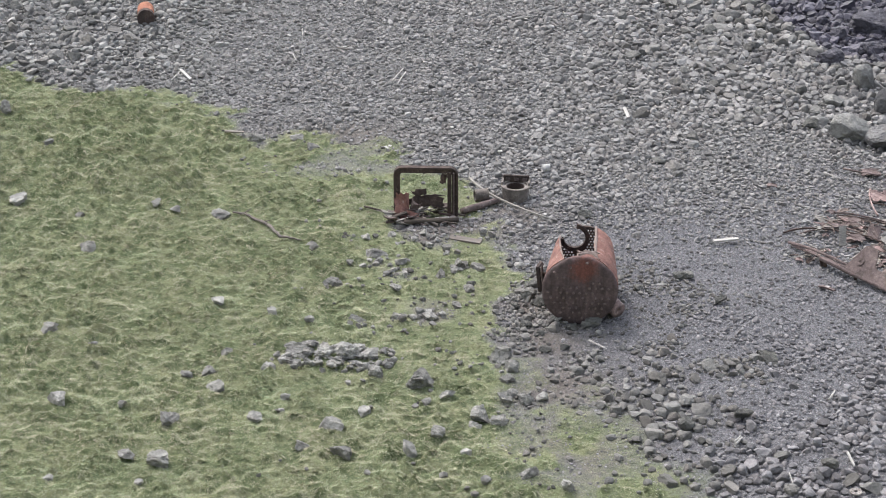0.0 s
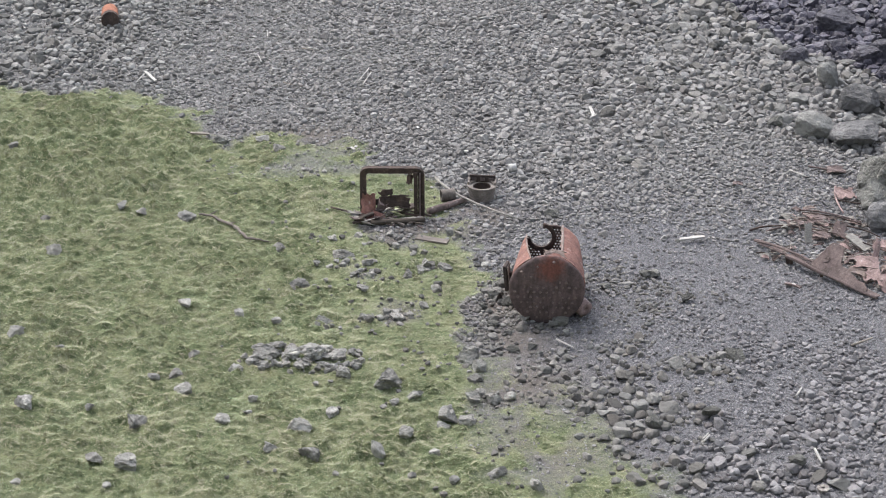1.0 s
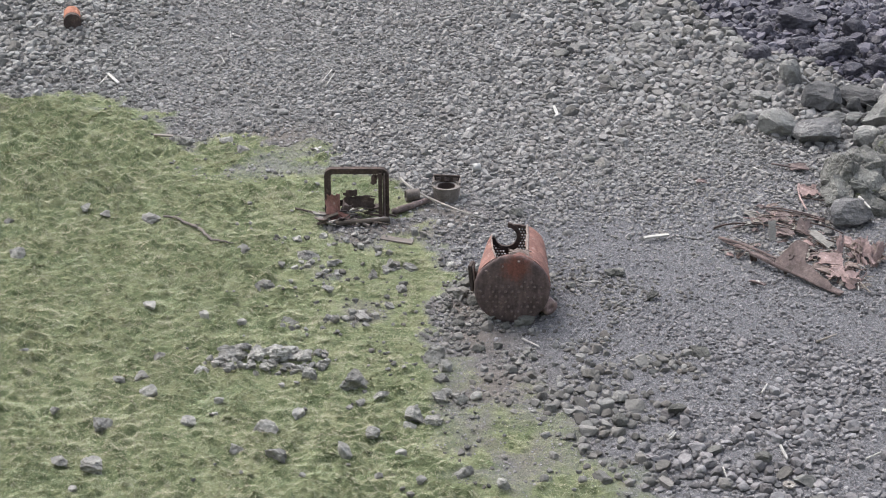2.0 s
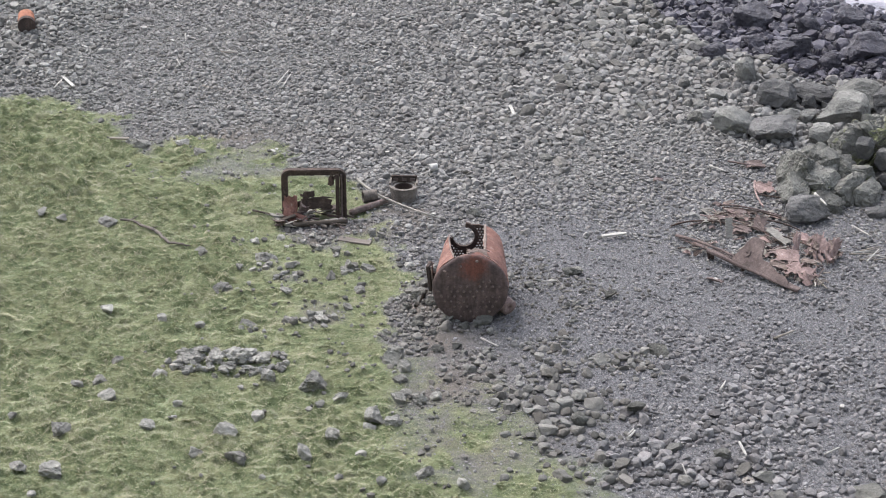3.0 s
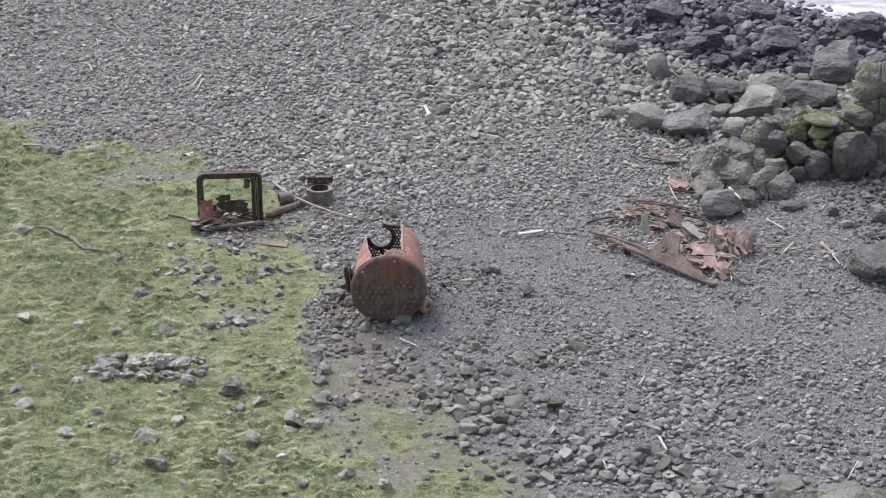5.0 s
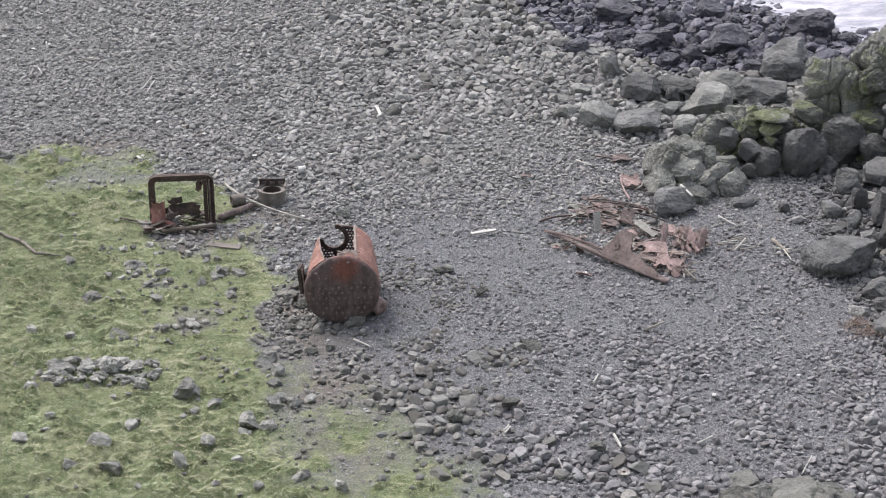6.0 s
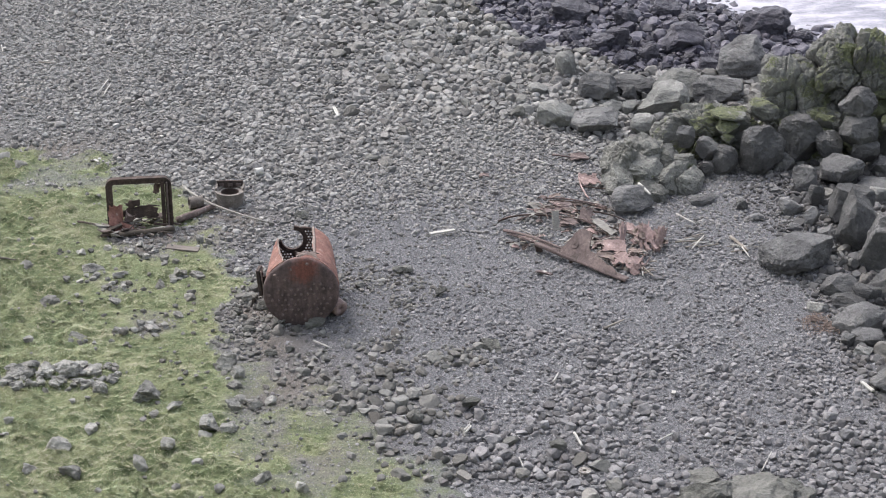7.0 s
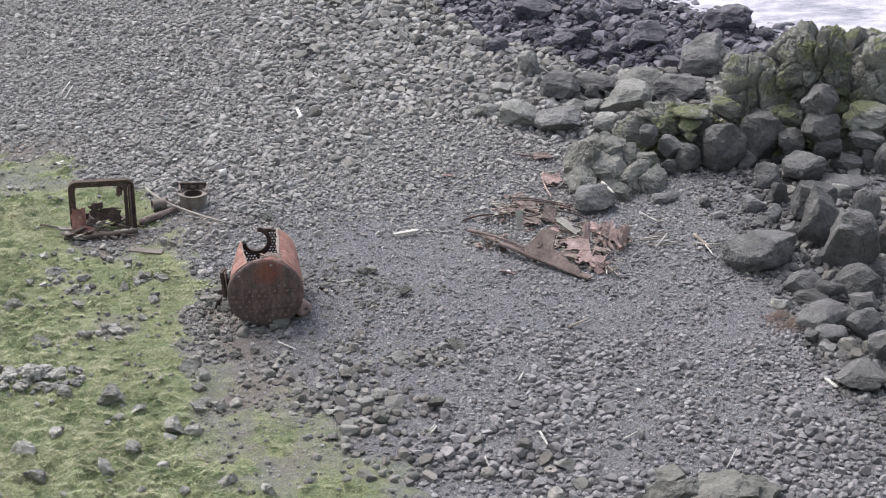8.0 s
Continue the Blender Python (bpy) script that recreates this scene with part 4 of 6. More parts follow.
# the low mossy foot that runs out onto the shingle
for k, row in enumerate([(13.66, 56.0, 0.62, 1.05, 1.4), (14.46, 56.4, 0.65, 1.1, 1.2), (13.42, 55.25, 0.38, 0.85, 1.0), (14.24, 55.7, 0.45, 1.1, 1.0),
                         (15.08, 56.2, 0.45, 1.0, 1.1), (15.06, 55.5, 0.25, 1.0, 0.9), (15.61, 55.5, 0.08, 0.95, 0.85), (14.4, 55.05, 0.22, 0.9, 0.6)]):
    outcrop_piece((*row[:3], row[3] * 1.18, row[4] * 1.1), LICHENED, 370 + k, depth=1.0, level=5, name="mossy_block", rough=0.13, cuts=13, crack=0.06, joint=1.8, bite=(0.5, 0.88))
# dark blocks along the face, then mossy ones above and between them
FACE_BLOCKS = [
    (18.13, 56.4, 0.65, 1.35, 1.62), (19.39, 56.7, 0.81, 1.34, 1.44), (16.97, 56.3, 0.41, 0.77, 0.92), (20.96, 55.9, 1.22, 1.14, 1.06), (20.18, 55.1, 0.38, 1.32, 0.97),
    (21.67, 55.5, 0.25, 0.99, 0.7), (18.97, 54.8, 0.29, 0.79, 0.9), (18.83, 56.3, 0.12, 0.63, 0.88), (16.56, 56.7, 0.68, 0.8, 0.7), (16.37, 56.2, 0.24, 0.48, 0.44),
    (22.87, 55.1, 0.31, 0.93, 1.33), (21.14, 55.7, 0.71, 0.85, 0.84), (22.41, 55.9, 0.83, 1.13, 0.55), (15.89, 56.9, 1.02, 0.56, 0.76), (20.14, 56.2, 0.75, 0.85, 0.85),
    (22.46, 55.5, 0.22, 0.65, 0.99),
]
for k, row in enumerate(FACE_BLOCKS):
    outcrop_piece(row, DARK_BOULDER, 330 + k, depth=0.8)
MOSSY_BLOCKS = [
    (21.07, 56.4, 2.03, 1.16, 0.94), (17.26, 57.2, 1.52, 1.06, 0.26), (17.17, 57.0, 1.22, 0.85, 0.39), (17.13, 56.7, 0.96, 0.41, 0.3), (22.62, 56.5, 1.23, 1.55, 1.0),
    (18.42, 57.5, 1.5, 0.98, 0.71), (14.19, 55.4, 0.29, 1.0, 0.51), (15.58, 56.2, 0.55, 0.95, 0.49),
]
for k, row in enumerate(MOSSY_BLOCKS):
    outcrop_piece(row, DARK_BOULDER if k == 0 else MOSSY, 350 + k, depth=0.85, name="mossy_block", rough=0.11, crack=0.08, joint=1.8)

# ---- boulders lying free ----
PALE_BOULDERS = [
    (16.26, 61.15, 1.59, 0.85), (17.07, 62.4, 1.67, 0.71), (12.66, 60.54, 1.1, 0.69), (15.21, 59.54, 0.74, 0.63), (15.23, 61.39, 0.51, 0.35),
    (13.87, 64.95, 0.74, 0.67), (20.42, 63.51, 0.83, 0.77), (17.04, 47.35, 0.57, 0.2), (17.46, 44.86, 0.5, 0.16), (20.94, 53.67, 0.66, 0.4),
    (12.61, 63.36, 0.69, 0.29), (14.7, 61.53, 0.65, 0.35),
]
GREY_BOULDERS = [
    (19.79, 64.15, 1.85, 1.12), (18.27, 62.13, 1.8, 0.66), (13.81, 60.04, 1.49, 0.58), (15.84, 59.72, 0.6, 0.53), (21.14, 52.22, 0.78, 0.83),
    (17.89, 48.22, 1.0, 0.42), (17.94, 47.51, 0.87, 0.26), (18.59, 47.74, 0.89, 0.39), (17.72, 46.15, 1.23, 0.54), (19.21, 46.99, 0.82, 0.39),
    (18.71, 45.37, 1.01, 0.66), (17.72, 45.33, 0.82, 0.32), (17.73, 45.95, 0.41, 0.29), (17.21, 45.33, 0.42, 0.27), (18.71, 44.17, 0.81, 0.71),
    (20.41, 48.89, 0.92, 0.23),
]
DARK_BOULDERS = [
    (14.5, 62.85, 1.24, 0.69), (15.78, 63.04, 1.43, 0.49), (17.26, 50.03, 2.07, 0.8), (19.62, 52.42, 1.21, 0.96), (19.27, 50.93, 1.12, 1.44),
    (19.66, 49.51, 1.55, 1.42), (21.18, 54.45, 1.42, 0.22), (18.96, 53.6, 0.5, 0.62), (19.33, 47.76, 1.28, 0.67), (17.68, 42.92, 1.26, 0.52),
    (13.62, 54.2, 1.23, 0.62), (15.75, 54.45, 0.8, 0.2), (21.04, 50.04, 0.86, 0.79), (17.91, 48.75, 0.38, 0.17),
]
BOULDER_CHIPS = [
    (18.11, 53.32, 0.65, 0.37), (18.42, 52.32, 0.44, 0.51), (17.02, 53.01, 0.42, 0.16), (16.8, 53.8, 0.35, 0.29), (18.59, 51.47, 0.48, 0.35),
    (18.72, 51.22, 0.32, 0.35), (18.75, 49.49, 0.33, 0.3), (19.14, 49.55, 0.39, 0.19), (18.54, 49.78, 0.25, 0.22), (18.68, 46.55, 0.33, 0.2),
    (18.52, 47.39, 0.21, 0.17), (18.76, 47.42, 0.21, 0.18), (15.26, 62.91, 0.33, 0.4), (15.48, 62.42, 0.48, 0.46), (16.82, 61.11, 0.47, 0.33),
    (18.33, 62.83, 0.47, 0.31), (18.43, 50.47, 0.33, 0.24), (17.89, 52.18, 0.32, 0.16), (17.98, 45.09, 0.23, 0.16), (17.68, 46.88, 0.22, 0.18),
    (19.42, 45.58, 0.44, 0.38),
]
for rows, material, label, first in (
        (PALE_BOULDERS, PALE_BOULDER, "pale grey worn boulder lying on the shingle beside others", 700),
        (GREY_BOULDERS, BOULDER, "grey rounded boulder in a jumble on the shingle", 730),
        (DARK_BOULDERS, DARK_BOULDER, "smooth dark boulder resting on the shingle", 760),
        (BOULDER_CHIPS, BOULDER, "small grey block lying between larger boulders", 790)):
    for k, (x, y, w, h) in enumerate(rows):
        rock("boulder", x, y, w * 1.06, h * 1.18, DARK_BOULDER if material is BOULDER and y < 50 else material, label, "boulder", "boulders on the beach", first + k, sink=0.15, depth=0.8,
             level=5 if w > 1.25 else 4, cuts=10, rough=0.075, bite=(0.6, 0.93), boxy=0.78, worn=0.6, crack=0.03 if k % 2 else 0.0)
WET_BOULDERS = [
    (21.75, 68.3, 1.9, 0.8), (18.36, 66.86, 1.56, 0.72), (16.16, 67.34, 0.98, 0.53), (16.1, 65.81, 0.77, 0.25), (15.11, 70.27, 1.51, 0.32),
    (15.67, 67.17, 1.07, 0.4), (16.95, 69.46, 0.81, 0.48), (18.59, 70.2, 1.22, 0.39), (18.7, 64.65, 0.71, 0.36), (13.15, 67.29, 0.97, 0.42),
    (13.85, 69.66, 0.7, 0.39), (16.95, 66.04, 0.77, 0.46), (19.4, 65.59, 0.64, 0.28), (19.16, 69.35, 0.71, 0.24), (24.38, 69.44, 0.74, 0.28),
    (25.54, 68.87, 0.71, 0.16), (22.85, 67.48, 0.84, 0.29), (20.42, 68.25, 0.7, 0.28), (14.79, 68.22, 0.69, 0.32), (18.33, 65.59, 0.58, 0.25),
]
for k, (x, y, w, h) in enumerate(WET_BOULDERS):
    rock("wet_boulder", x, y, w, max(h * 1.25, 0.5 * w), WET_BOULDER, "dark wet boulder at the edge of the sea", "boulder", "boulders at the water", 820 + k,
         sink=0.3, level=4, cuts=9, rough=0.13, bite=(0.62, 0.94), worn=0.6)

# a bedrock shelf that shows at the near end of the beach
shelf = thing("rock_shelf", 11.9, 38.9, 0, 0, "cracked grey bedrock shelf rising out of the cobbles", "rock shelf")
for k, (x, y, w, h) in enumerate([(11.76, 38.7, 1.55, 0.6), (12.79, 38.6, 1.8, 0.62), (13.64, 38.3, 1.15, 0.42), (11.9, 39.7, 0.95, 0.22), (12.2, 38.1, 2.0, 0.6)]):
    piece = rock("bedrock_block", x, y, w, h, NEAR_BOULDER, "", "", "", 870 + k, sink=0.6, level=5, parent=shelf, cuts=16, bite=(0.4, 0.85), rough=0.12,
                 crack=0.05, joint=1.4, boxy=0.7, worn=0.6, depth=0.9)
    piece.matrix_parent_inverse = shelf.matrix_basis.inverted()

# stones heaped about the boiler
NEAR_STONES = [
    (2.27, 49.91, 0.42, 0.28), (2.60, 49.51, 0.39, 0.25), (2.44, 50.57, 0.33, 0.23), (1.91, 49.36, 0.30, 0.17), (3.90, 48.43, 0.47, 0.23), (3.75, 48.32, 0.38, 0.18),
    (2.95, 48.59, 0.38, 0.18), (2.14, 48.33, 0.32, 0.16), (3.33, 48.16, 0.26, 0.14), (2.61, 46.97, 0.32, 0.16), (3.10, 47.10, 0.26, 0.14), (4.09, 54.96, 0.46, 0.23),
    (6.59, 51.09, 0.40, 0.22), (6.36, 51.06, 0.31, 0.21), (7.34, 49.60, 0.36, 0.22), (8.16, 46.48, 0.63, 0.25), (5.24, 50.40, 0.30, 0.14), (5.77, 43.14, 0.41, 0.30),
    (7.16, 43.54, 0.44, 0.33), (8.90, 41.44, 0.40, 0.24), (11.58, 61.48, 0.47, 0.34),
]
for k, (x, y, w, h) in enumerate(NEAR_STONES):
    rock("stone", x, y, w, h, NEAR_BOULDER, "loose angular grey stone lying on the shingle", "stone", "loose stones", 900 + k, sink=0.1, level=4, rough=0.1, cuts=8, bite=(0.38, 0.8))


# ---- the fallen boiler ----
def riveted_boiler():
    R, L, FAR = 0.985, 2.3, 0.80
    x, y = (3.53, 48.47)
    ob = thing("boiler", x, y, lie(x, y) - 0.03, -4.0, "rusted boiler lying on its side, shell torn open on top", "boiler")
    C = Matrix.Translation((0, 0, R))

    def barrel(a, s, r=0.0):
        """A point of the tapering barrel: angle from the top, share of the length, extra radius."""
        k = R + (FAR - R) * max(0.0, s) ** 1.2 + r
        return Vector((0.09 * s + k * math.sin(a), s * L, R + 0.02 * s + k * math.cos(a)))

    # near end plate: a thick dished disc with a rounded, dented rim
    bm = bmesh.new()
    steps, rings = 72, []
    for r, yy in ((0.0, -0.012), (0.3, -0.012), (0.6, -0.008), (R - 0.09, 0.0), (R - 0.03, 0.02), (R, 0.06), (R, 0.12), (R - 0.04, 0.12), (0.0, 0.10)):
        ring = []
        for k in range(steps):
            a = 2 * math.pi * k / steps
            dent = 1 - 0.035 * math.exp(-((a - 5.65) / 0.35) ** 2) - 0.02 * math.exp(-((a - 0.75) / 0.2) ** 2) + 0.006 * noise.noise(Vector((3 * math.sin(a), 3 * math.cos(a), 1)))
            wave = 0.012 * noise.noise(Vector((2.5 * r * math.sin(a), 0, 2.5 * r * math.cos(a))))
            ring.append(bm.verts.new(C @ Vector((r * dent * math.sin(a), yy + wave, r * dent * math.cos(a)))))
        rings.append(ring)
    for a, b in zip(rings, rings[1:]):
        for k in range(steps):
            bm.faces.new((a[k], a[(k + 1) % steps], b[(k + 1) % steps], b[k]))
    bmesh.ops.remove_doubles(bm, verts=bm.verts[:], dist=1e-3)
    bmesh.ops.recalc_face_normals(bm, faces=bm.faces[:])
    plate = part("end_plate", bm, FACE, ob, "dark round end plate with stay heads", shade=True)
    # stay heads in staggered rows
    bm = bmesh.new()
    bmesh.ops.create_cone(bm, cap_ends=True, segments=8, radius1=0.042, radius2=0.026, depth=0.05, matrix=Matrix.Rotation(radians(90), 4, 'X'))
    head_mesh = bpy.data.meshes.new("stay_head")
    bm.to_mesh(head_mesh)
    bm.free()
    head_mesh.materials.append(STAY)
    r = random.Random(5)
    for i in range(-6, 7):
        for j in range(-6, 7):
            u, v = i * 0.165 + (0.08 if j % 2 else 0), j * 0.145 - 0.03
            if math.hypot(u, v) < R - 0.12 and r.random() < (0.78 if v < 0.2 else 0.25):
                s = new("stay_head", head_mesh)
                s.parent = plate
                s.matrix_basis = C @ pose(u, -0.03, v, 0, 0, 0) @ Matrix.Diagonal((r.uniform(0.7, 1.2), r.uniform(0.6, 1.2), r.uniform(0.7, 1.2), 1))
    # barrel plating: from the torn right edge round underneath to the torn left edge
    bm = bmesh.new()
    rows, along = 84, 14
    rd = random.Random(3)
    jag = [rd.uniform(-1, 1) for _ in range(along + 1)]
    outer, inner = [], []
    for j in range(along + 1):
        s = 0.045 + 0.955 * j / along
        a0 = radians(22 + 3 * jag[j] - 26 * math.exp(-((s - 0.05) / 0.1) ** 2))
        a1 = radians(360 - 25 - 30 * s + 2.5 * jag[-j - 1])
        for row, extra in ((outer, 0.0), (inner, -0.025)):
            line = []
            for i in range(rows + 1):
                a = a0 + (a1 - a0) * i / rows
                p = barrel(a, s, extra)
                p.x += 0.018 * noise.noise(p * 2.1) + 0.006 * noise.noise(p * 8)
                p.z += 0.018 * noise.noise(p * 2.1 + Vector((9, 0, 0)))
                if j == along:
                    p.y += 0.06 * noise.noise(p * 6)
                line.append(bm.verts.new(p))
            row.append(line)
    for j in range(along):
        for i in range(rows):
            bm.faces.new((outer[j][i], outer[j][i + 1], outer[j + 1][i + 1], outer[j + 1][i]))
            bm.faces.new((inner[j][i], inner[j + 1][i], inner[j + 1][i + 1], inner[j][i + 1]))
        for i in (0, rows):
            bm.faces.new((outer[j][i], outer[j + 1][i], inner[j + 1][i], inner[j][i]))
    for j in (0, along):
        for i in range(rows):
            bm.faces.new((outer[j][i], inner[j][i], inner[j][i + 1], outer[j][i + 1]))
    bmesh.ops.recalc_face_normals(bm, faces=bm.faces[:])
    part("shell", bm, RUST_RED, ob, "orange-red rusted barrel plating")
    # pale flaking lips along both tears
    for edge, rad, seed in (([(22 - 26 * math.exp(-((s - 0.05) / 0.1) ** 2), s) for s in (0.06, 0.1, 0.16, 0.24, 0.34, 0.45, 0.6, 0.75, 0.9, 1.0)], 0.045, 2),
                            ([(-25 - 30 * s, s) for s in (0.06, 0.2, 0.35, 0.5, 0.65, 0.8, 1.0)], 0.022, 4)):
        bm = bmesh.new()
        rod(bm, [barrel(radians(a), s) for a, s in edge], rad, 6, rad * 0.7, 0.9, seed)
        part("torn_lip", bm, FLAKE, ob, "pale flaking torn edge")
    # ragged strip of plating folded behind the end plate's top
    bm = bmesh.new()
    ragged_plate(bm, 0.62, 0.26, 0.025, pose(0.2, 0.26, 2 * R - 0.02, -62, 6, 4), 77, 0.35, 8, 0.12)
    part("folded_strip", bm, FLAKE, ob)
    # far tube plate: drilled grid, rim, and a round notch for the flue
    nx, nz, nr = -0.27, 0.45, 0.31
    D = Matrix.Translation((0.09, 0, R + 0.02))
    bm = bmesh.new()
    cell = 0.082
    for i in range(-10, 11):
        for j in range(-10, 11):
            u, v = (i + (0.5 if j % 2 else 0)) * cell, j * cell
            if math.hypot(u, v) > FAR - 0.05 or math.hypot(u - nx, v - nz) < nr + 0.03 or (u < nx and v > nz):
                continue
            h, hole = cell / 2, 0.029 if math.hypot(u + 0.12, v - 0.02) > 0.16 else 0.004
            sq = [bm.verts.new(D @ Vector((u + h * a, L - 0.05, v + h * b))) for a, b in
                  ((1, 0), (1, 1), (0, 1), (-1, 1), (-1, 0), (-1, -1), (0, -1), (1, -1))]
            ci = [bm.verts.new(D @ Vector((u + hole * math.cos(k * math.pi / 4), L - 0.05, v + hole * math.sin(k * math.pi / 4)))) for k in range(8)]
            cb = [bm.verts.new(p.co + Vector((0, 0.03, 0))) for p in ci]
            for k in range(8):
                m = (k + 1) % 8
                bm.faces.new((sq[k], sq[m], ci[m], ci[k]))
                bm.faces.new((ci[k], ci[m], cb[m], cb[k]))
    part("tube_plate", bm, RUST_DARK, ob, "dark plate drilled with rows of tube holes")
    bm = bmesh.new()
    tube_wall(bm, FAR - 0.08, FAR - 0.01, L - 0.07, L + 0.0, radians(-16), radians(302), 60, D)
    part("rim", bm, RUST_DARK, ob)
    bm = bmesh.new()
    tube_wall(bm, nr - 0.02, nr + 0.09, L - 0.09, L - 0.01, radians(8), radians(262), 44, D @ Matrix.Translation((nx, 0, nz)))
    part("flue_ring", bm, RUST_DARK, ob, "dark ring of the broken flue opening")
    # a hanging flange plate on the left flank
    bm = bmesh.new()
    m = Matrix.Translation((-R - 0.05, 0.36, R + 0.22)) @ pose(0, 0, 0, 0, -6, -14)
    box(bm, 0.09, 0.36, 0.72, m, 0.02)
    box(bm, 0.12, 0.30, 0.05, m @ Matrix.Translation((0.02, 0, 0.30)), 0.015)
    box(bm, 0.12, 0.30, 0.05, m @ Matrix.Translation((0.02, 0, -0.28)), 0.015)
    box(bm, 0.26, 0.10, 0.12, m @ Matrix.Translation((0.14, 0.1, 0.02)), 0.02)
    part("side_flange", bm, RUST_DARK, ob, "dark flange plate on the flank")
    bm = bmesh.new()
    box(bm, 0.025, 0.06, 0.6, m @ Matrix.Translation((0.09, -0.15, 0.04)), 0.008)
    part("flange_edge", bm, FLAKE, ob)
    # short pipe stub low on the right
    bm = bmesh.new()
    p, q = Vector((1.02, 0.42, 0.26)), Vector((0.5, 1.1, 0.42))
    tube_wall(bm, 0.05, 0.22, 0, (q - p).length, 0, 2 * math.pi, 24, Matrix.Translation(p) @ (q - p).to_track_quat('Y', 'Z').to_matrix().to_4x4())
    part("pipe_stub", bm, RUST_PINK, ob, "reddish brown short pipe stub", shade=True)
    return ob


STAY = rust_material("stay_head_rust", (0.12, 0.092, 0.088), (0.19, 0.145, 0.135), (0.25, 0.19, 0.17), 0.5)
FLAKE = rust_material("flaking_rust", (0.19, 0.15, 0.135), (0.28, 0.23, 0.21), (0.38, 0.33, 0.31), 0.5)
riveted_boiler()


# ---- the standing window frame of a wrecked cab ----
def cab_frame():
    x, y = (-0.49, 55.17)
    ob = thing("cab_frame", x, y, lie(x, y) - 0.03, -2.0, "rusted upright metal cab frame with scrap heaped at its foot", "metal frame")
    W, H = 1.85, 1.58

    def hoop(w, h, rad, y0, y1, thick, name, label):
        bm = bmesh.new()
        path = [(-w / 2, 0)] + [(-w / 2 + rad - rad * math.cos(a), h - rad + rad * math.sin(a)) for a in (k * math.pi / 12 for k in range(7))]
        path += [(-p, q) for p, q in path[::-1]]
        rows = []
        for i, (px_, pz_) in enumerate(path):
            a, b = path[max(i - 1, 0)], path[min(i + 1, len(path) - 1)]
            t = Vector((b[0] - a[0], 0, b[1] - a[1])).normalized()
            nrm = Vector((-t.z, 0, t.x))
            c = Vector((px_, 0, pz_))
            rows.append([bm.verts.new(c + Vector((0, yy, 0)) - nrm * d) for yy, d in ((y0, 0), (y1, 0), (y1, thick), (y0, thick))])
        for p, q in zip(rows, rows[1:]):
            for k in range(4):
                bm.faces.new((p[k], q[k], q[(k + 1) % 4], p[(k + 1) % 4]))
        bm.faces.new(rows[0])
        bm.faces.new(rows[-1][::-1])
        bmesh.ops.recalc_face_normals(bm, faces=bm.faces[:])
        return part(name, bm, RUST_DARK, ob, label)

    hoop(W, H, 0.24, -0.06, 0.10, 0.06, "outer_hoop", "dark brown outer hoop")
    hoop(W - 0.11, H - 0.055, 0.2, -0.02, 0.07, 0.13, "inner_hoop", "")
    # doubled jamb with a slim stay beside it
    for dx, w, d in ((W / 2 - 0.25, 0.11, 0.16), (W / 2 - 0.13, 0.05, 0.26)):
        bm = bmesh.new()
        box(bm, w, d, H - 0.12, Matrix.Translation((dx, 0.02, H / 2 - 0.08)), 0.015)
        part("jamb", bm, RUST_DARK if w > 0.1 else RUST_BROWN, ob)
    # ragged panel left across the lower part
    bm = bmesh.new()
    ragged_plate(bm, 1.15, 0.42, 0.03, pose(-0.02, 0.05, 0.52, 0, 6, 0), 4, 0.35, 8, 0.1)
    part("torn_panel", bm, RUST_DARK, ob, "torn dark panel")
    bm = bmesh.new()
    ragged_plate(bm, 0.35, 0.22, 0.03, pose(-0.16, 0.05, 0.76, 0, -4, 0), 7, 0.3, 6, 0.05)
    part("torn_panel", bm, RUST_DARK, ob)
    bm = bmesh.new()
    ragged_plate(bm, 0.44, 0.8, 0.025, pose(-0.66, -0.2, 0.42, -14, 4, 14), 12, 0.16, 8, 0.35)
    part("red_panel", bm, RUST_RED, ob, "bent pinkish-red panel")
    bm = bmesh.new()
    ragged_plate(bm, 0.30, 0.34, 0.025, pose(-0.36, -0.12, 0.32, 25, 20, -20), 13, 0.3, 6, 0.4)
    part("red_panel", bm, RUST_BROWN, ob)
    bm = bmesh.new()
    ragged_plate(bm, 0.62, 0.34, 0.025, pose(-0.5, -0.34, 0.2, -38, 10, -8), 15, 0.3, 7, 0.2)
    part("red_panel", bm, RUST_RED, ob)
    # a hanging rag of metal in the upper right corner
    bm = bmesh.new()
    ragged_plate(bm, 0.2, 0.36, 0.02, pose(0.52, 0.08, 1.2, 0, 18, 8), 21, 0.4, 7, 0.2)
    part("torn_panel", bm, RUST_DARK, ob)
    # scrap at the foot
    r = random.Random(9)
    for k in range(46):
        bm = bmesh.new()
        l = r.uniform(0.25, 0.85)
        m = pose(r.uniform(-1.1, 0.85), r.uniform(-0.7, 0.3), 0.07 + r.uniform(0.0, 0.17), r.uniform(-15, 15), r.uniform(-14, 14), r.uniform(-60, 60))
        if k % 3:
            box(bm, l, r.uniform(0.04, 0.09), r.uniform(0.03, 0.07), m, 0.008)
        else:
            ragged_plate(bm, l, 0.3, 0.02, m @ Matrix.Rotation(radians(80), 4, 'X'), k, 0.3, 5, 0.2)
        part("scrap_strip", bm, (RUST_DARK, RUST_BROWN, PLANK_BROWN, DARK_WOOD, POLE_WOOD)[k % 5], ob)
    return ob


cab_frame()


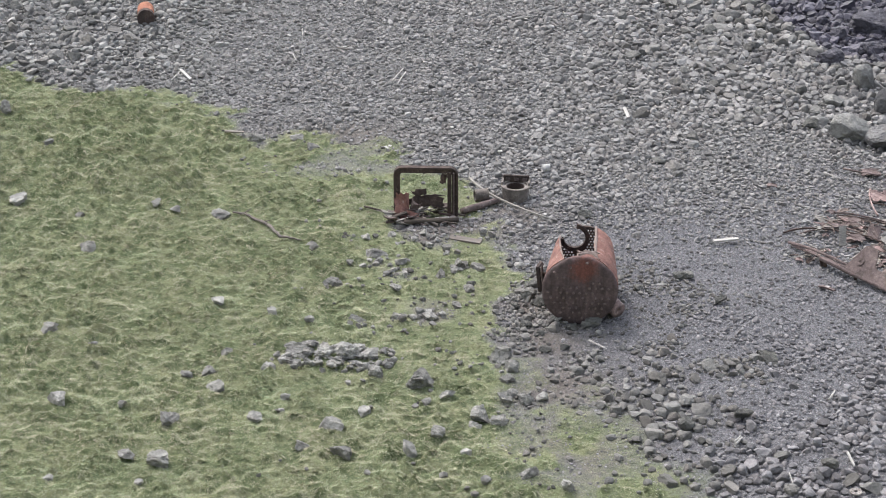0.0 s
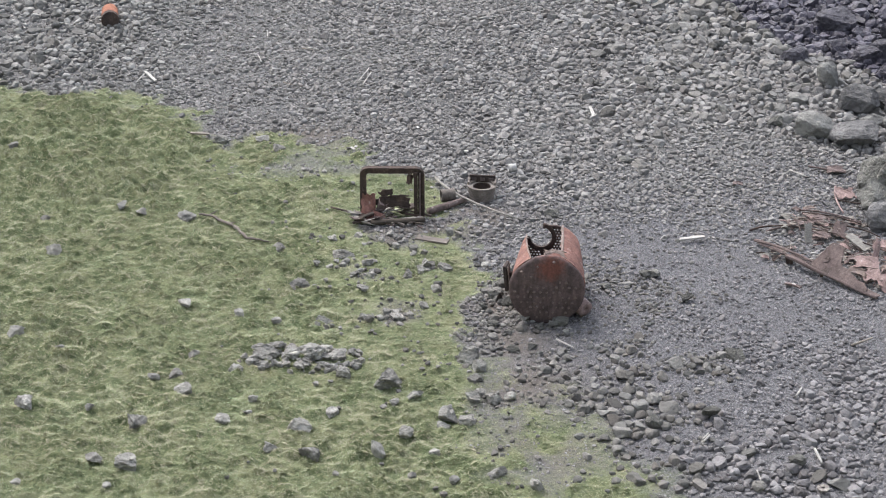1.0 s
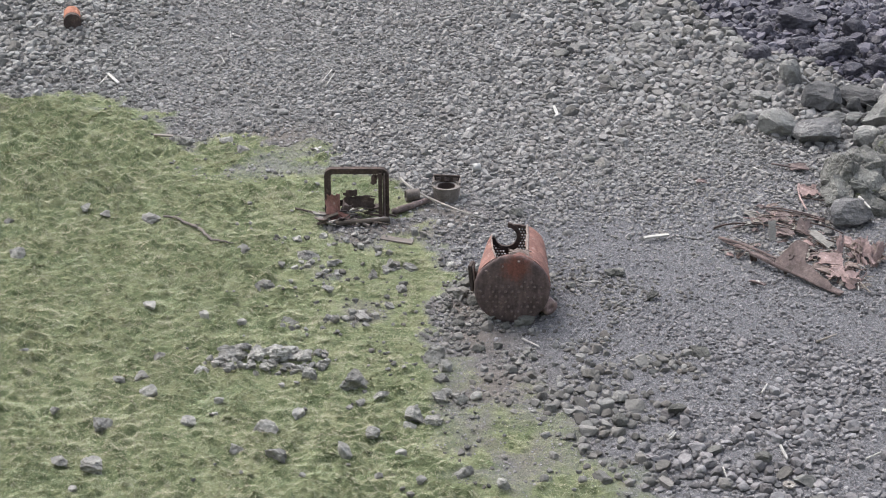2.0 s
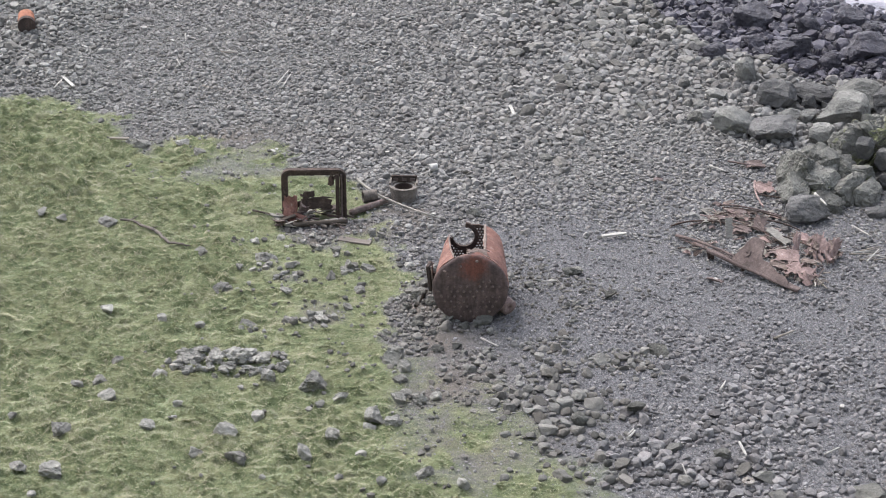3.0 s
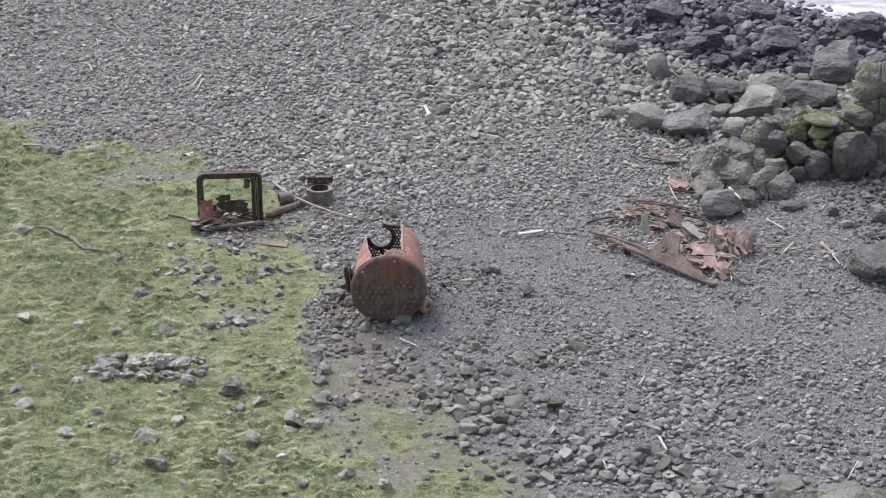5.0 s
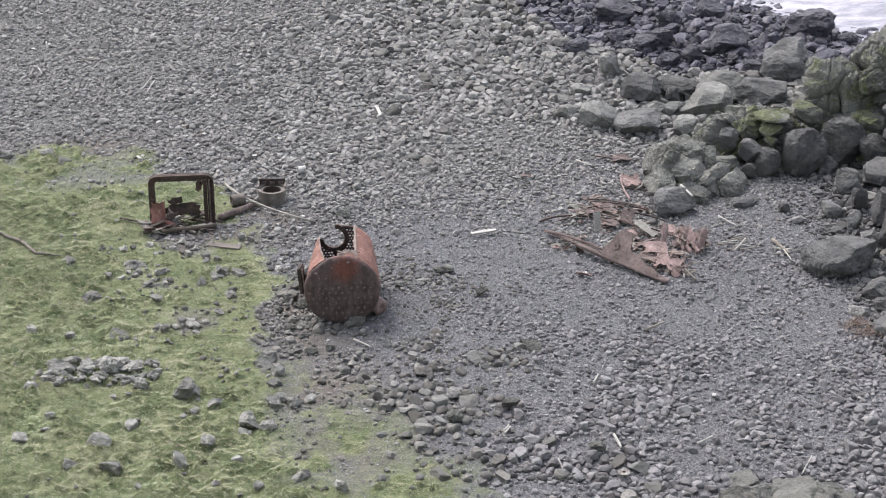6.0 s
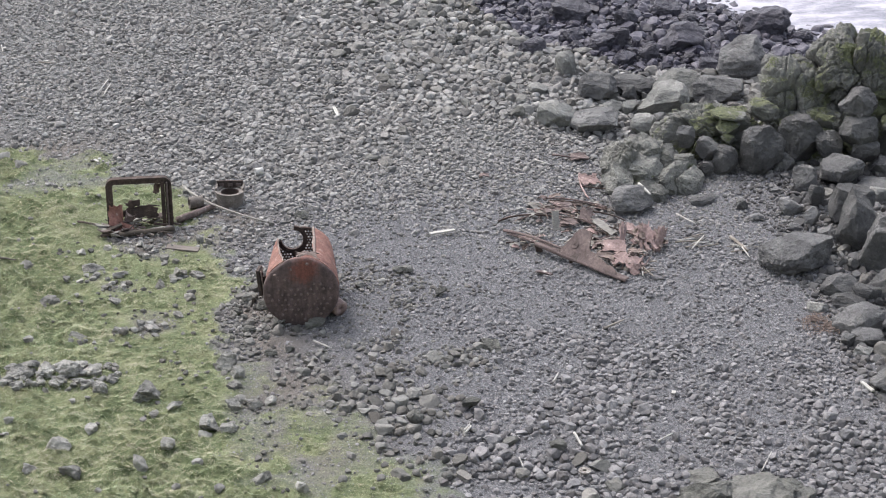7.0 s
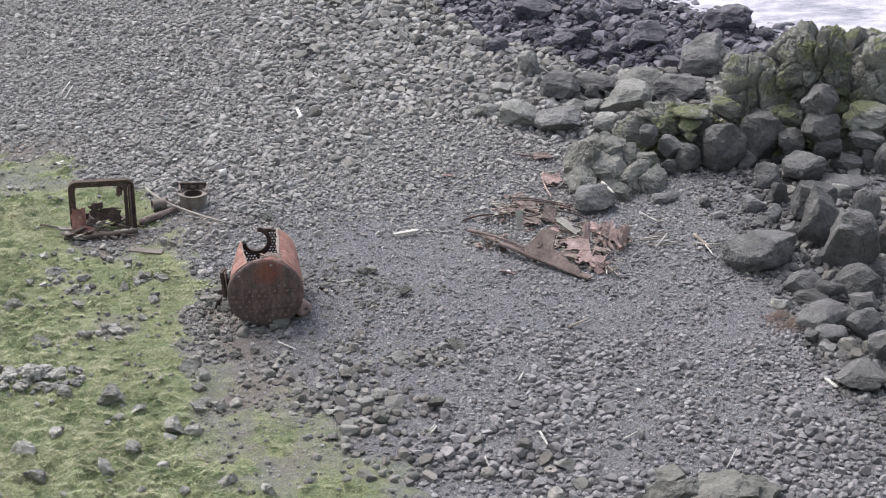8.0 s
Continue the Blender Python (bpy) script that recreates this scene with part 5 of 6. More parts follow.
def cast_casing():
    """An upturned cast housing: round open drum with a raised back wall."""
    x, y = (2.12, 56.22)
    ob = thing("cast_housing", x, y, lie(x, y) - 0.04, -6, "weathered round cast-iron housing with a raised slotted back", "iron housing")
    bm = bmesh.new()
    tube_wall(bm, 0.34, 0.43, 0, 0.5, radians(0), 2 * math.pi, 44, Matrix.Rotation(radians(90), 4, 'X'))
    for v in bm.verts:
        v.co.x *= 0.8 + 0.4 * v.co.z
        v.co.y *= 0.8 + 0.4 * v.co.z
    part("drum", bm, CAST, ob, shade=False)
    bm = bmesh.new()
    tube_wall(bm, 0.27, 0.40, 0.40, 0.44, 0, 2 * math.pi, 36, Matrix.Rotation(radians(90), 4, 'X'))
    part("top_flange", bm, PALE_CAST, ob, "pale worn top flange")
    bm = bmesh.new()
    tube_wall(bm, 0.25, 0.29, 0.12, 0.43, 0, 2 * math.pi, 30, Matrix.Rotation(radians(90), 4, 'X'))
    part("bore", bm, RUST_DARK, ob)
    bm = bmesh.new()
    box(bm, 0.76, 0.06, 0.26, Matrix.Translation((0, 0.30, 0.53)), 0.01, 0.01)
    part("back_wall", bm, RUST_DARK, ob, "dark back wall")
    for k in range(3):
        bm = bmesh.new()
        box(bm, 0.14, 0.03, 0.10, Matrix.Translation((-0.25 + 0.25 * k, 0.26, 0.54)), 0.01)
        part("rib", bm, RUST_BROWN, ob)
    for s in (-1, 1):
        bm = bmesh.new()
        box(bm, 0.06, 0.4, 0.16, Matrix.Translation((s * 0.39, 0.14, 0.50)), 0.015)
        part("cheek", bm, CAST, ob)
    return ob


cast_casing()


def bar(name, a, b, radius, material, label, category, group="", mid=None, square=False, lift=0.02, thick=None, seed=0):
    """A stick, pole, pipe or plank lying from a to b on the ground; mid is an optional bend."""
    pts = [a] + ([mid] if mid else []) + [b]
    p = [Vector((q[0], q[1], lie(*q) + lift + radius)) for q in pts]
    o = (p[0] + p[-1]) / 2
    d = p[-1] - p[0]
    m = Matrix.Translation(o) @ d.to_track_quat('X', 'Z').to_matrix().to_4x4()
    inv = m.inverted()
    bm = bmesh.new()
    if square:
        box(bm, d.length, radius * 2, thick or radius * 0.7, None, min(0.012, radius * 0.2))
        for v in bm.verts:
            v.co.y += noise.noise(v.co * 3 + Vector((seed, 0, 0))) * radius * 0.3
    else:
        q = [inv @ v for v in p]
        if len(q) == 3:
            q = [((1 - s) ** 2 * q[0] + 2 * s * (1 - s) * q[1] + s * s * q[2]) for s in (k / 10 for k in range(11))]
        else:
            q = [q[0].lerp(q[1], k / 5) + Vector((0, 0.12 * radius * math.sin(k * 2.1 + seed), 0)) for k in range(6)]
        rod(bm, q, radius, 8, radius * 0.7, 0.25, seed)
    return solid(name, bm, material, m, label, category, group, shade=not square)


bar("pole", (0.79, 57.24), (3.02, 54.33), 0.04, POLE_WOOD, "long bent bleached pole lying across the scrap", "pole", mid=(1.22, 55.84), lift=0.2)
bar("pipe", (0.55, 55.21), (1.65, 55.91), 0.11, RUST_BROWN, "short thick rusted pipe lying beside the frame", "pipe")
bar("log", (-1.11, 54.45), (0.45, 54.61), 0.09, DARK_WOOD, "dark rotten log lying in front of the frame", "log")
bar("log", (-2.28, 55.67), (-1.37, 55.21), 0.035, DARK_WOOD, "dark broken branch beside the frame", "log")
bar("plank", (0.19, 53.71), (1.08, 53.39), 0.13, PLANK_BROWN, "flat brown plank sunk in the ground", "plank", square=True, thick=0.05, lift=-0.115)


def ribbed_drum():
    x, y = (1.12, 56.14)
    ob = thing("ribbed_drum", x, y, lie(x, y) - 0.05, 24, "grey ribbed iron drum lying under the pole", "drum")
    axis = Matrix.Translation((0, 0, 0.2)) @ Matrix.Rotation(radians(78), 4, 'Z')
    bm = bmesh.new()
    tube_wall(bm, 0.14, 0.17, -0.2, 0.2, 0, 2 * math.pi, 28, axis)
    part("barrel", bm, CAST, ob)
    for k in range(6):
        bm = bmesh.new()
        tube_wall(bm, 0.165, 0.183, -0.2 + 0.07 * k, -0.165 + 0.07 * k, 0, 2 * math.pi, 28, axis)
        part("rib", bm, CAST, ob)


ribbed_drum()

# driftwood strewn over the beach
STICKS = [
    ((7.56, 53.13), (8.28, 53.31), 0.06), ((5.84, 62.98), (5.90, 62.18), 0.05), ((3.73, 47.42), (4.14, 46.94), 0.035),
    ((-6.81, 60.76), (-6.22, 60.85), 0.05), ((-8.80, 66.25), (-8.37, 65.38), 0.05), ((-9.02, 65.33), (-8.77, 66.30), 0.03),
    ((-5.13, 67.83), (-4.97, 67.25), 0.03), ((-3.52, 68.71), (-3.08, 68.49), 0.03), ((-4.98, 70.50), (-4.92, 69.82), 0.025),
    ((-1.53, 65.08), (-1.25, 66.25), 0.03), ((-4.16, 65.28), (-3.77, 65.03), 0.025), ((2.44, 71.32), (3.26, 71.61), 0.03),
    ((9.40, 41.96), (9.47, 41.37), 0.035), ((6.85, 42.31), (7.02, 42.61), 0.04), ((7.91, 41.08), (7.94, 40.65), 0.025),
    ((5.59, 50.51), (5.96, 50.61), 0.025), ((9.44, 44.56), (9.59, 44.89), 0.03),
]
STICKS += [
    ((11.23, 46.99), (11.83, 47.40), 0.04), ((16.87, 43.24), (17.01, 42.76), 0.045), ((9.39, 41.94), (9.45, 41.36), 0.04),
    ((11.29, 41.36), (11.69, 41.63), 0.035), ((13.31, 39.71), (13.75, 40.43), 0.025), ((9.38, 44.47), (9.60, 44.92), 0.03),
    ((14.79, 53.54), (15.16, 52.78), 0.035), ((14.27, 51.66), (15.11, 51.67), 0.03), ((14.62, 51.13), (15.17, 51.95), 0.03),
    ((11.43, 57.88), (11.86, 57.46), 0.035), ((12.99, 50.26), (12.90, 49.73), 0.035),
    ((16.03, 51.04), (16.07, 50.38), 0.03), ((5.74, 50.49), (6.01, 50.54), 0.03), ((6.83, 42.42), (7.01, 42.71), 0.03),
    ((-3.66, 68.60), (-3.25, 68.42), 0.03), ((5.04, 68.44), (5.10, 67.99), 0.03), ((-1.70, 65.38), (-1.34, 66.58), 0.03),
]
for k, (a, b, r) in enumerate(STICKS):
    flat = r >= 0.045
    bar("plank" if flat else "stick", a, b, r if flat else r * 0.75, GREY_WOOD if k % 7 == 3 else DRIFT, "bleached flat piece of driftwood plank on the shingle" if flat else
        "thin bleached driftwood stick lying on the shingle", "plank" if flat else "stick", "driftwood", square=flat, thick=0.05, lift=0.07, seed=k)


def crooked_branch(points, label):
    """A knotted branch through ground points, thickest in the middle, with two broken side twigs."""
    x0, y0 = points[len(points) // 2]
    z0 = lie(x0, y0)
    r_ = random.Random(5)
    way = []
    for (ax, ay), (bx_, by_) in zip(points, points[1:]):
        for k in range(4):
            s = k / 4
            x, y = ax + (bx_ - ax) * s, ay + (by_ - ay) * s
            way.append(Vector((x - x0 + r_.uniform(-0.015, 0.015), y - y0 + r_.uniform(-0.015, 0.015), 0.35 * (lie(x, y) - z0) + 0.1 + r_.uniform(-0.015, 0.02))))
    bm = bmesh.new()
    half = len(way) // 2
    rod(bm, way[half:], 0.05, 8, 0.02, 0.5, 3)
    rod(bm, way[half::-1], 0.05, 8, 0.028, 0.5, 4)
    for k, d in ((4, (0.2, 0.16, 0.06)), (10, (0.22, -0.1, 0.1))):
        rod(bm, [way[k], way[k] + Vector(d) * 0.6, way[k] + Vector(d)], 0.025, 6, 0.01, 0.3, k)
    return solid("branch", bm, PLANK_BROWN, Matrix.Translation((x0, y0, z0)), label, "branch", shade=True)


crooked_branch([(-6.06, 55.10), (-5.73, 55.02), (-5.38, 54.72), (-4.97, 54.27), (-4.57, 53.53), (-4.27, 53.42), (-3.87, 53.31)], "grey-brown crooked driftwood branch lying in the turf")
bar("branch", (15.90, 51.72), (16.13, 50.80), 0.05, GREY_WOOD, "grey broken branch beside the flat boulder", "branch", lift=0.05)
bar("stick", (13.94, 54.72), (14.09, 53.89), 0.045, DRIFT, "bleached stick lying over a dark boulder", "stick", lift=0.55)


# ---- oil drum ----
def oil_drum():
    mid = Vector((*(-10.61, 71.40), 0))
    ob = thing("oil_drum", mid.x, mid.y, lie(mid.x, mid.y) - 0.03, 8, "orange rusted steel drum lying among dark cobbles", "oil drum")
    r, L = 0.29, 0.9
    bm = bmesh.new()
    prof = [(r * 0.9, 0.02), (r * 0.9, 0.0), (r, 0.0)] + [(r + 0.012 * math.exp(-((s - 0.33) / 0.02) ** 2) + 0.012 * math.exp(-((s - 0.66) / 0.02) ** 2), s * L) for s in
                                    (0.02, 0.28, 0.31, 0.33, 0.35, 0.38, 0.61, 0.64, 0.66, 0.68, 0.71, 0.98)] + [(r, L), (r * 0.9, L), (r * 0.9, L - 0.02)]
    steps, rings = 28, []
    for rad, yy in prof:
        rings.append([bm.verts.new((rad * math.sin(k * 2 * math.pi / steps), yy - L / 2, r + rad * math.cos(k * 2 * math.pi / steps))) for k in range(steps)])
    for p, q in zip(rings, rings[1:]):
        for k in range(steps):
            bm.faces.new((p[k], p[(k + 1) % steps], q[(k + 1) % steps], q[k]))
    bm.faces.new(rings[0])
    bm.faces.new(rings[-1][::-1])
    bmesh.ops.recalc_face_normals(bm, faces=bm.faces[:])
    part("barrel", bm, ORANGE, ob, "orange rusted barrel", shade=False)
    bm = bmesh.new()
    tube_wall(bm, 0.02, r + 0.02, -L / 2 - 0.05, -L / 2 + 0.16, 0, 2 * math.pi, 28, Matrix.Translation((0, 0, r)))
    part("charred_end", bm, RUST_DARK, ob, "blackened end")
    return ob


ORANGE = rust_material("orange_rust", (0.25, 0.11, 0.075), (0.38, 0.17, 0.11), (0.45, 0.28, 0.21), 0.42)
oil_drum()


def tub():
    x, y = (3.09, 58.04)
    ob = thing("plastic_tub", x, y, lie(x, y) + 0.03, 20, "small dirty white plastic tub lying on the cobbles", "tub")
    bm = bmesh.new()
    tube_wall(bm, 0.10, 0.115, -0.12, 0.12, 0, 2 * math.pi, 20, Matrix.Translation((0, 0, 0.15)) @ Matrix.Rotation(radians(80), 4, 'Z'))
    part("wall", bm, WHITE_TUB, ob, shade=True)
    bm = bmesh.new()
    bmesh.ops.create_cone(bm, cap_ends=True, segments=20, radius1=0.11, radius2=0.11, depth=0.02,
                          matrix=Matrix.Translation((0.115, 0.02, 0.15)) @ Matrix.Rotation(radians(80), 4, 'Z') @ Matrix.Rotation(radians(90), 4, 'X'))
    part("lid", bm, WHITE_TUB, ob)


tub()


def holed_disc():
    x, y = (9.28, 40.24)
    ob = thing("holed_disc", x, y, lie(x, y) + 0.14, 10, "pale round disc with a ring of holes lying on stones", "disc")
    bm = bmesh.new()
    tube_wall(bm, 0.045, 0.14, 0, 0.04, 0, 2 * math.pi, 28, Matrix.Rotation(radians(90), 4, 'X'))
    part("plate", bm, PALE_CAST, ob)
    # solid darker discs on the plate stand for the shade inside its holes
    for k in range(6):
        bm = bmesh.new()
        a = k * math.pi / 3
        bmesh.ops.create_cone(bm, cap_ends=True, segments=10, radius1=0.013, radius2=0.013, depth=0.01, matrix=Matrix.Translation((0.1 * math.cos(a), 0.1 * math.sin(a), 0.044)))
        part("bolt_hole", bm, CAST, ob)


holed_disc()


# ---- the broken wreckage below the rocky point ----
def wreckage():
    x0, y0 = (11.49, 51.62)
    ob = thing("wreckage", x0, y0, lie(x0, y0), 0, "heap of torn rusted plates and girders, brown and pink", "wreckage")
    r = random.Random(14)

    def at(p, z=0.0):
        return Vector((p[0] - x0, p[1] - y0, z))

    def strip(points, radius, mat, name="side_rail", label=""):
        bm = bmesh.new()
        p = [at(q, z) for q, z in points]
        way = [p[0].lerp(p[1], s).lerp(p[1].lerp(p[2], s), s) for s in (k / 9 for k in range(10))]
        rod(bm, way, radius, 7, radius * 0.75, 0.3, len(ob.children))
        return part(name, bm, mat, ob, label)

    def plate(name, where, z, w, h, lean, roll, turn, mat, label="", rag=0.35, bend=0.2):
        """A torn sheet about a point: lean tips its top away from the shore path, 90 lays it flat."""
        bm = bmesh.new()
        ragged_plate(bm, w, h, 0.022, Matrix.Translation(at(where, z)) @ pose(0, 0, 0, -lean, roll, turn), 50 + len(ob.children), rag, 9, bend)
        return part(name, bm, mat, ob, label)

    # keel girder: a rounded lower edge with a web behind it, on short broken legs
    a, b = at((10.33, 51.83), 0.24), at((12.38, 49.54), 0.09)
    d = (b - a).normalized()
    away = Vector((0.745, 0.667, 0))
    bm = bmesh.new()
    rod(bm, [a.lerp(b, k / 8) + Vector((0, 0, 0.012 * math.sin(k * 1.7))) for k in range(9)], 0.062, 9, 0.05, 0.2, 3)
    part("keel_girder", bm, RUST_BROWN, ob, "long brown girder with a rounded edge")
    bm = bmesh.new()
    m = Matrix.Translation((a + b) / 2 + away * 0.1) @ d.to_track_quat('X', 'Z').to_matrix().to_4x4()
    box(bm, (b - a).length * 0.98, 0.2, 0.03, m, 0.005)
    part("girder_flange", bm, RUST_BROWN, ob)
    for s, drop in ((0.02, 0.24), (0.06, 0.2), (0.4, 0.16)):
        bm = bmesh.new()
        box(bm, 0.09, 0.07, drop, Matrix.Translation(a.lerp(b, s) + Vector((0, 0.04, -drop / 2))) @ pose(0, 0, 0, 8, -14, 30 * s), 0.012)
        part("broken_leg", bm, RUST_DARK, ob)
    # side plate standing on the girder, its tall part rounded like a bracket
    lean = radians(40)
    up = away * math.sin(lean) + Vector((0, 0, math.cos(lean)))
    origin = a.lerp(b, 0.27) + Vector((0, 0, 0.03))
    prof = [(0, 0), (1.9, 0), (1.88, 0.1), (1.7, 0.2), (1.5, 0.19), (1.36, 0.26), (1.2, 0.3), (1.05, 0.36), (0.92, 0.34), (0.82, 0.42), (0.72, 0.78), (0.62, 0.86), (0.4, 0.87), (0.28, 0.8), (0.12, 0.36), (0, 0.1)]
    bm = bmesh.new()
    thick = d.cross(up).normalized() * 0.025
    f = [bm.verts.new(origin + d * u + up * v + thick) for u, v in prof]
    g = [bm.verts.new(origin + d * u + up * v - thick) for u, v in prof]
    bm.faces.new(f)
    bm.faces.new(g[::-1])
    for k in range(len(prof)):
        j = (k + 1) % len(prof)
        bm.faces.new((f[k], g[k], g[j], f[j]))
    bmesh.ops.recalc_face_normals(bm, faces=bm.faces[:])
    side = part("side_plate", bm, RUST_BROWN, ob, "brown plate rising to a rounded bracket")
    bm = bmesh.new()
    face = Matrix.Translation(origin + d * 0.36 + up * 0.36) @ d.cross(up).to_track_quat('Y', 'Z').to_matrix().to_4x4()
    tube_wall(bm, 0.028, 0.105, -0.05, 0.05, 0, 2 * math.pi, 24, face)
    part("boss", bm, RUST_BROWN, side, "round boss with a bolt hole")
    # rails that run out to the seaward-off end, and bent bars behind
    strip([((9.67, 53.1), 0.1), ((10.2, 52.3), 0.34), ((10.97, 51.32), 0.3)], 0.045, RUST_BROWN, label="bent rusted rail")
    strip([((9.75, 53.0), 0.07), ((10.22, 52.14), 0.2), ((10.9, 51.3), 0.24)], 0.035, RUST_BROWN)
    strip([((9.63, 53.85), 0.04), ((10.39, 54.2), 0.22), ((12.05, 53.35), 0.14)], 0.028, RUST_DARK)
    strip([((10.1, 53.75), 0.05), ((10.9, 54.2), 0.2), ((11.6, 53.3), 0.14)], 0.03, RUST_BROWN)
    strip([((11.17, 55.05), 0.08), ((11.6, 55.0), 0.22), ((12.88, 54.24), 0.1)], 0.03, RUST_BROWN)
    strip([((11.3, 54.9), 0.08), ((12.2, 54.6), 0.2), ((13.1, 53.9), 0.08)], 0.03, RUST_DARK)
    strip([((12.1, 52.9), 0.25), ((12.7, 52.3), 0.4), ((13.3, 51.6), 0.3)], 0.025, RUST_DARK)
    strip([((11.9, 53.9), 0.2), ((12.7, 53.6), 0.28), ((13.2, 53.2), 0.12)], 0.028, RUST_DARK)
    # flat and leaning sheets
    plate("torn_plate", (12.38, 51.0), 0.45, 0.66, 0.42, 62, 0, -12, RUST_PINK, "flat pale pink sheet", 0.18, 0.08)
    plate("torn_plate", (12.74, 51.55), 0.42, 0.24, 0.95, 34, 26, 6, RUST_PINK, "upright reddish strip", 0.35, 0.2)
    plate("torn_plate", (12.42, 52.4), 0.36, 0.34, 0.72, 68, 0, 48, POLE_WOOD, "pale grey board", 0.12, 0.02)
    plate("torn_plate", (12.1, 50.75), 0.3, 0.66, 0.3, 66, 4, -26, FLAKE, "pale pinkish sheet", 0.4)
    plate("torn_plate", (12.55, 50.35), 0.32, 0.78, 0.5, 60, 6, -30, RUST_PINK, "pinkish-red torn sheet", 0.5)
    plate("torn_plate", (12.72, 50.02), 0.2, 0.4, 0.36, 20, 10, -40, RUST_PINK, "", 0.5)
    plate("torn_plate", (13.5, 51.7), 0.42, 0.5, 0.62, 48, -22, 14, RUST_PINK, "leaning pinkish torn panel", 0.5, 0.3)
    plate("torn_plate", (13.78, 51.4), 0.36, 0.24, 0.85, 30, 24, -10, RUST_PINK, "pinkish torn panel", 0.45, 0.1)
    plate("torn_plate", (13.15, 52.15), 0.4, 0.6, 0.34, 60, 5, -25, RUST_PINK, "", 0.4)
    plate("torn_plate", (13.0, 51.0), 0.25, 0.55, 0.3, 74, 0, -20, FLAKE, "", 0.45)
    plate("torn_plate", (11.16, 53.1), 0.3, 0.24, 0.6, 30, 12, 18, POLE_WOOD, "pale grey upright board", 0.15, 0.02)
    plate("torn_plate", (12.13, 53.5), 0.24, 0.42, 0.55, 50, 8, -12, RUST_BROWN, "", 0.35)
    plate("torn_plate", (11.6, 53.35), 0.14, 0.6, 0.4, 76, 0, -20, RUST_BROWN, "", 0.45)
    plate("torn_plate", (11.9, 52.3), 0.12, 0.6, 0.5, 80, 0, -30, RUST_DARK, "", 0.45)
    plate("torn_plate", (11.65, 54.4), 0.14, 0.7, 0.4, 74, 0, 10, RUST_BROWN, "", 0.45)
    plate("torn_plate", (11.1, 54.15), 0.14, 0.6, 0.3, 76, 0, -16, RUST_BROWN, "", 0.5)
    plate("torn_plate", (12.3, 51.75), 0.2, 0.7, 0.4, 76, 0, -26, RUST_BROWN, "", 0.5)
    # ladder of ribs under the red sheet
    for k in range(5):
        p = at((12.28 + 0.16 * k, 50.42 - 0.12 * k), 0.06)
        bm = bmesh.new()
        rod(bm, [p, p + Vector((0.09, 0.12, 0.16)), p + Vector((0.3, 0.36, 0.3))], 0.026, 6, 0.02, 0.3, k)
        part("rib", bm, (RUST_BROWN, RUST_PINK)[k % 2], ob)
    # shreds of sheet round the upright panels
    for k in range(34):
        base = at((13.55, 51.6), 0.32) + Vector((r.gauss(0, 0.26), r.gauss(0, 0.34), r.uniform(-0.12, 0.08)))
        bm = bmesh.new()
        ragged_plate(bm, r.uniform(0.07, 0.2), r.uniform(0.18, 0.5), 0.015, Matrix.Translation(base) @ pose(0, 0, 0, -r.uniform(10, 65), r.uniform(-45, 45), r.uniform(-30, 40)), 200 + k, 0.6, 5, 0.3)
        part("metal_shred", bm, (RUST_PINK, RUST_PINK, FLAKE)[k % 3], ob)
    # splinters and scraps: the brown heap behind, then the litter in the middle
    for k in range(260):
        if k < 90:
            p = at((11.55 + r.gauss(0, 0.55), 54.25 + r.gauss(0, 0.34)), 0.05 + 0.14 * r.random())
        elif k < 190:
            p = at((12.35 + r.gauss(0, 0.55), 52.3 + r.gauss(0, 0.75)), 0.05 + 0.2 * r.random())
        elif k < 230:
            p = at((12.75 + r.gauss(0, 0.25), 50.5 + r.gauss(0, 0.35)), 0.05 + 0.2 * r.random())
        else:
            p = at((10.3 + r.gauss(0, 0.25), 52.3 + r.gauss(0, 0.3)), 0.03 + 0.1 * r.random())
        l = r.uniform(0.12, 0.5)
        m = Matrix.Translation(p) @ pose(0, 0, 0, 0, r.uniform(-22, 22), r.gauss(-25, 38))
        bm = bmesh.new()
        if k % 3 == 0:
            ragged_plate(bm, l * 0.8, 0.16, 0.02, m @ Matrix.Rotation(radians(-60), 4, 'X'), 90 + k, 0.35, 5, 0.2)
        else:
            box(bm, l, r.uniform(0.02, 0.04), r.uniform(0.015, 0.03), m, 0.004)
        part("scrap_strip", bm, (RUST_BROWN, POLE_WOOD, FLAKE, RUST_DARK, GREY_WOOD, RUST_PINK, PLANK_BROWN)[k % 7], ob)
    return ob


wreckage()


def loose_sheet(foot, w, h, tilt, turn, material, label, seed):
    bm = bmesh.new()
    ragged_plate(bm, w, h, 0.03, Matrix.Rotation(radians(-tilt), 4, 'X'), seed, 0.3, 8, 0.12)
    x, y = foot
    return solid("metal_sheet", bm, material, pose(x, y, lie(x, y) + 0.12 + 0.5 * h * math.cos(radians(tilt)), 0, 0, turn), label, "metal sheet", "loose rusted sheets")


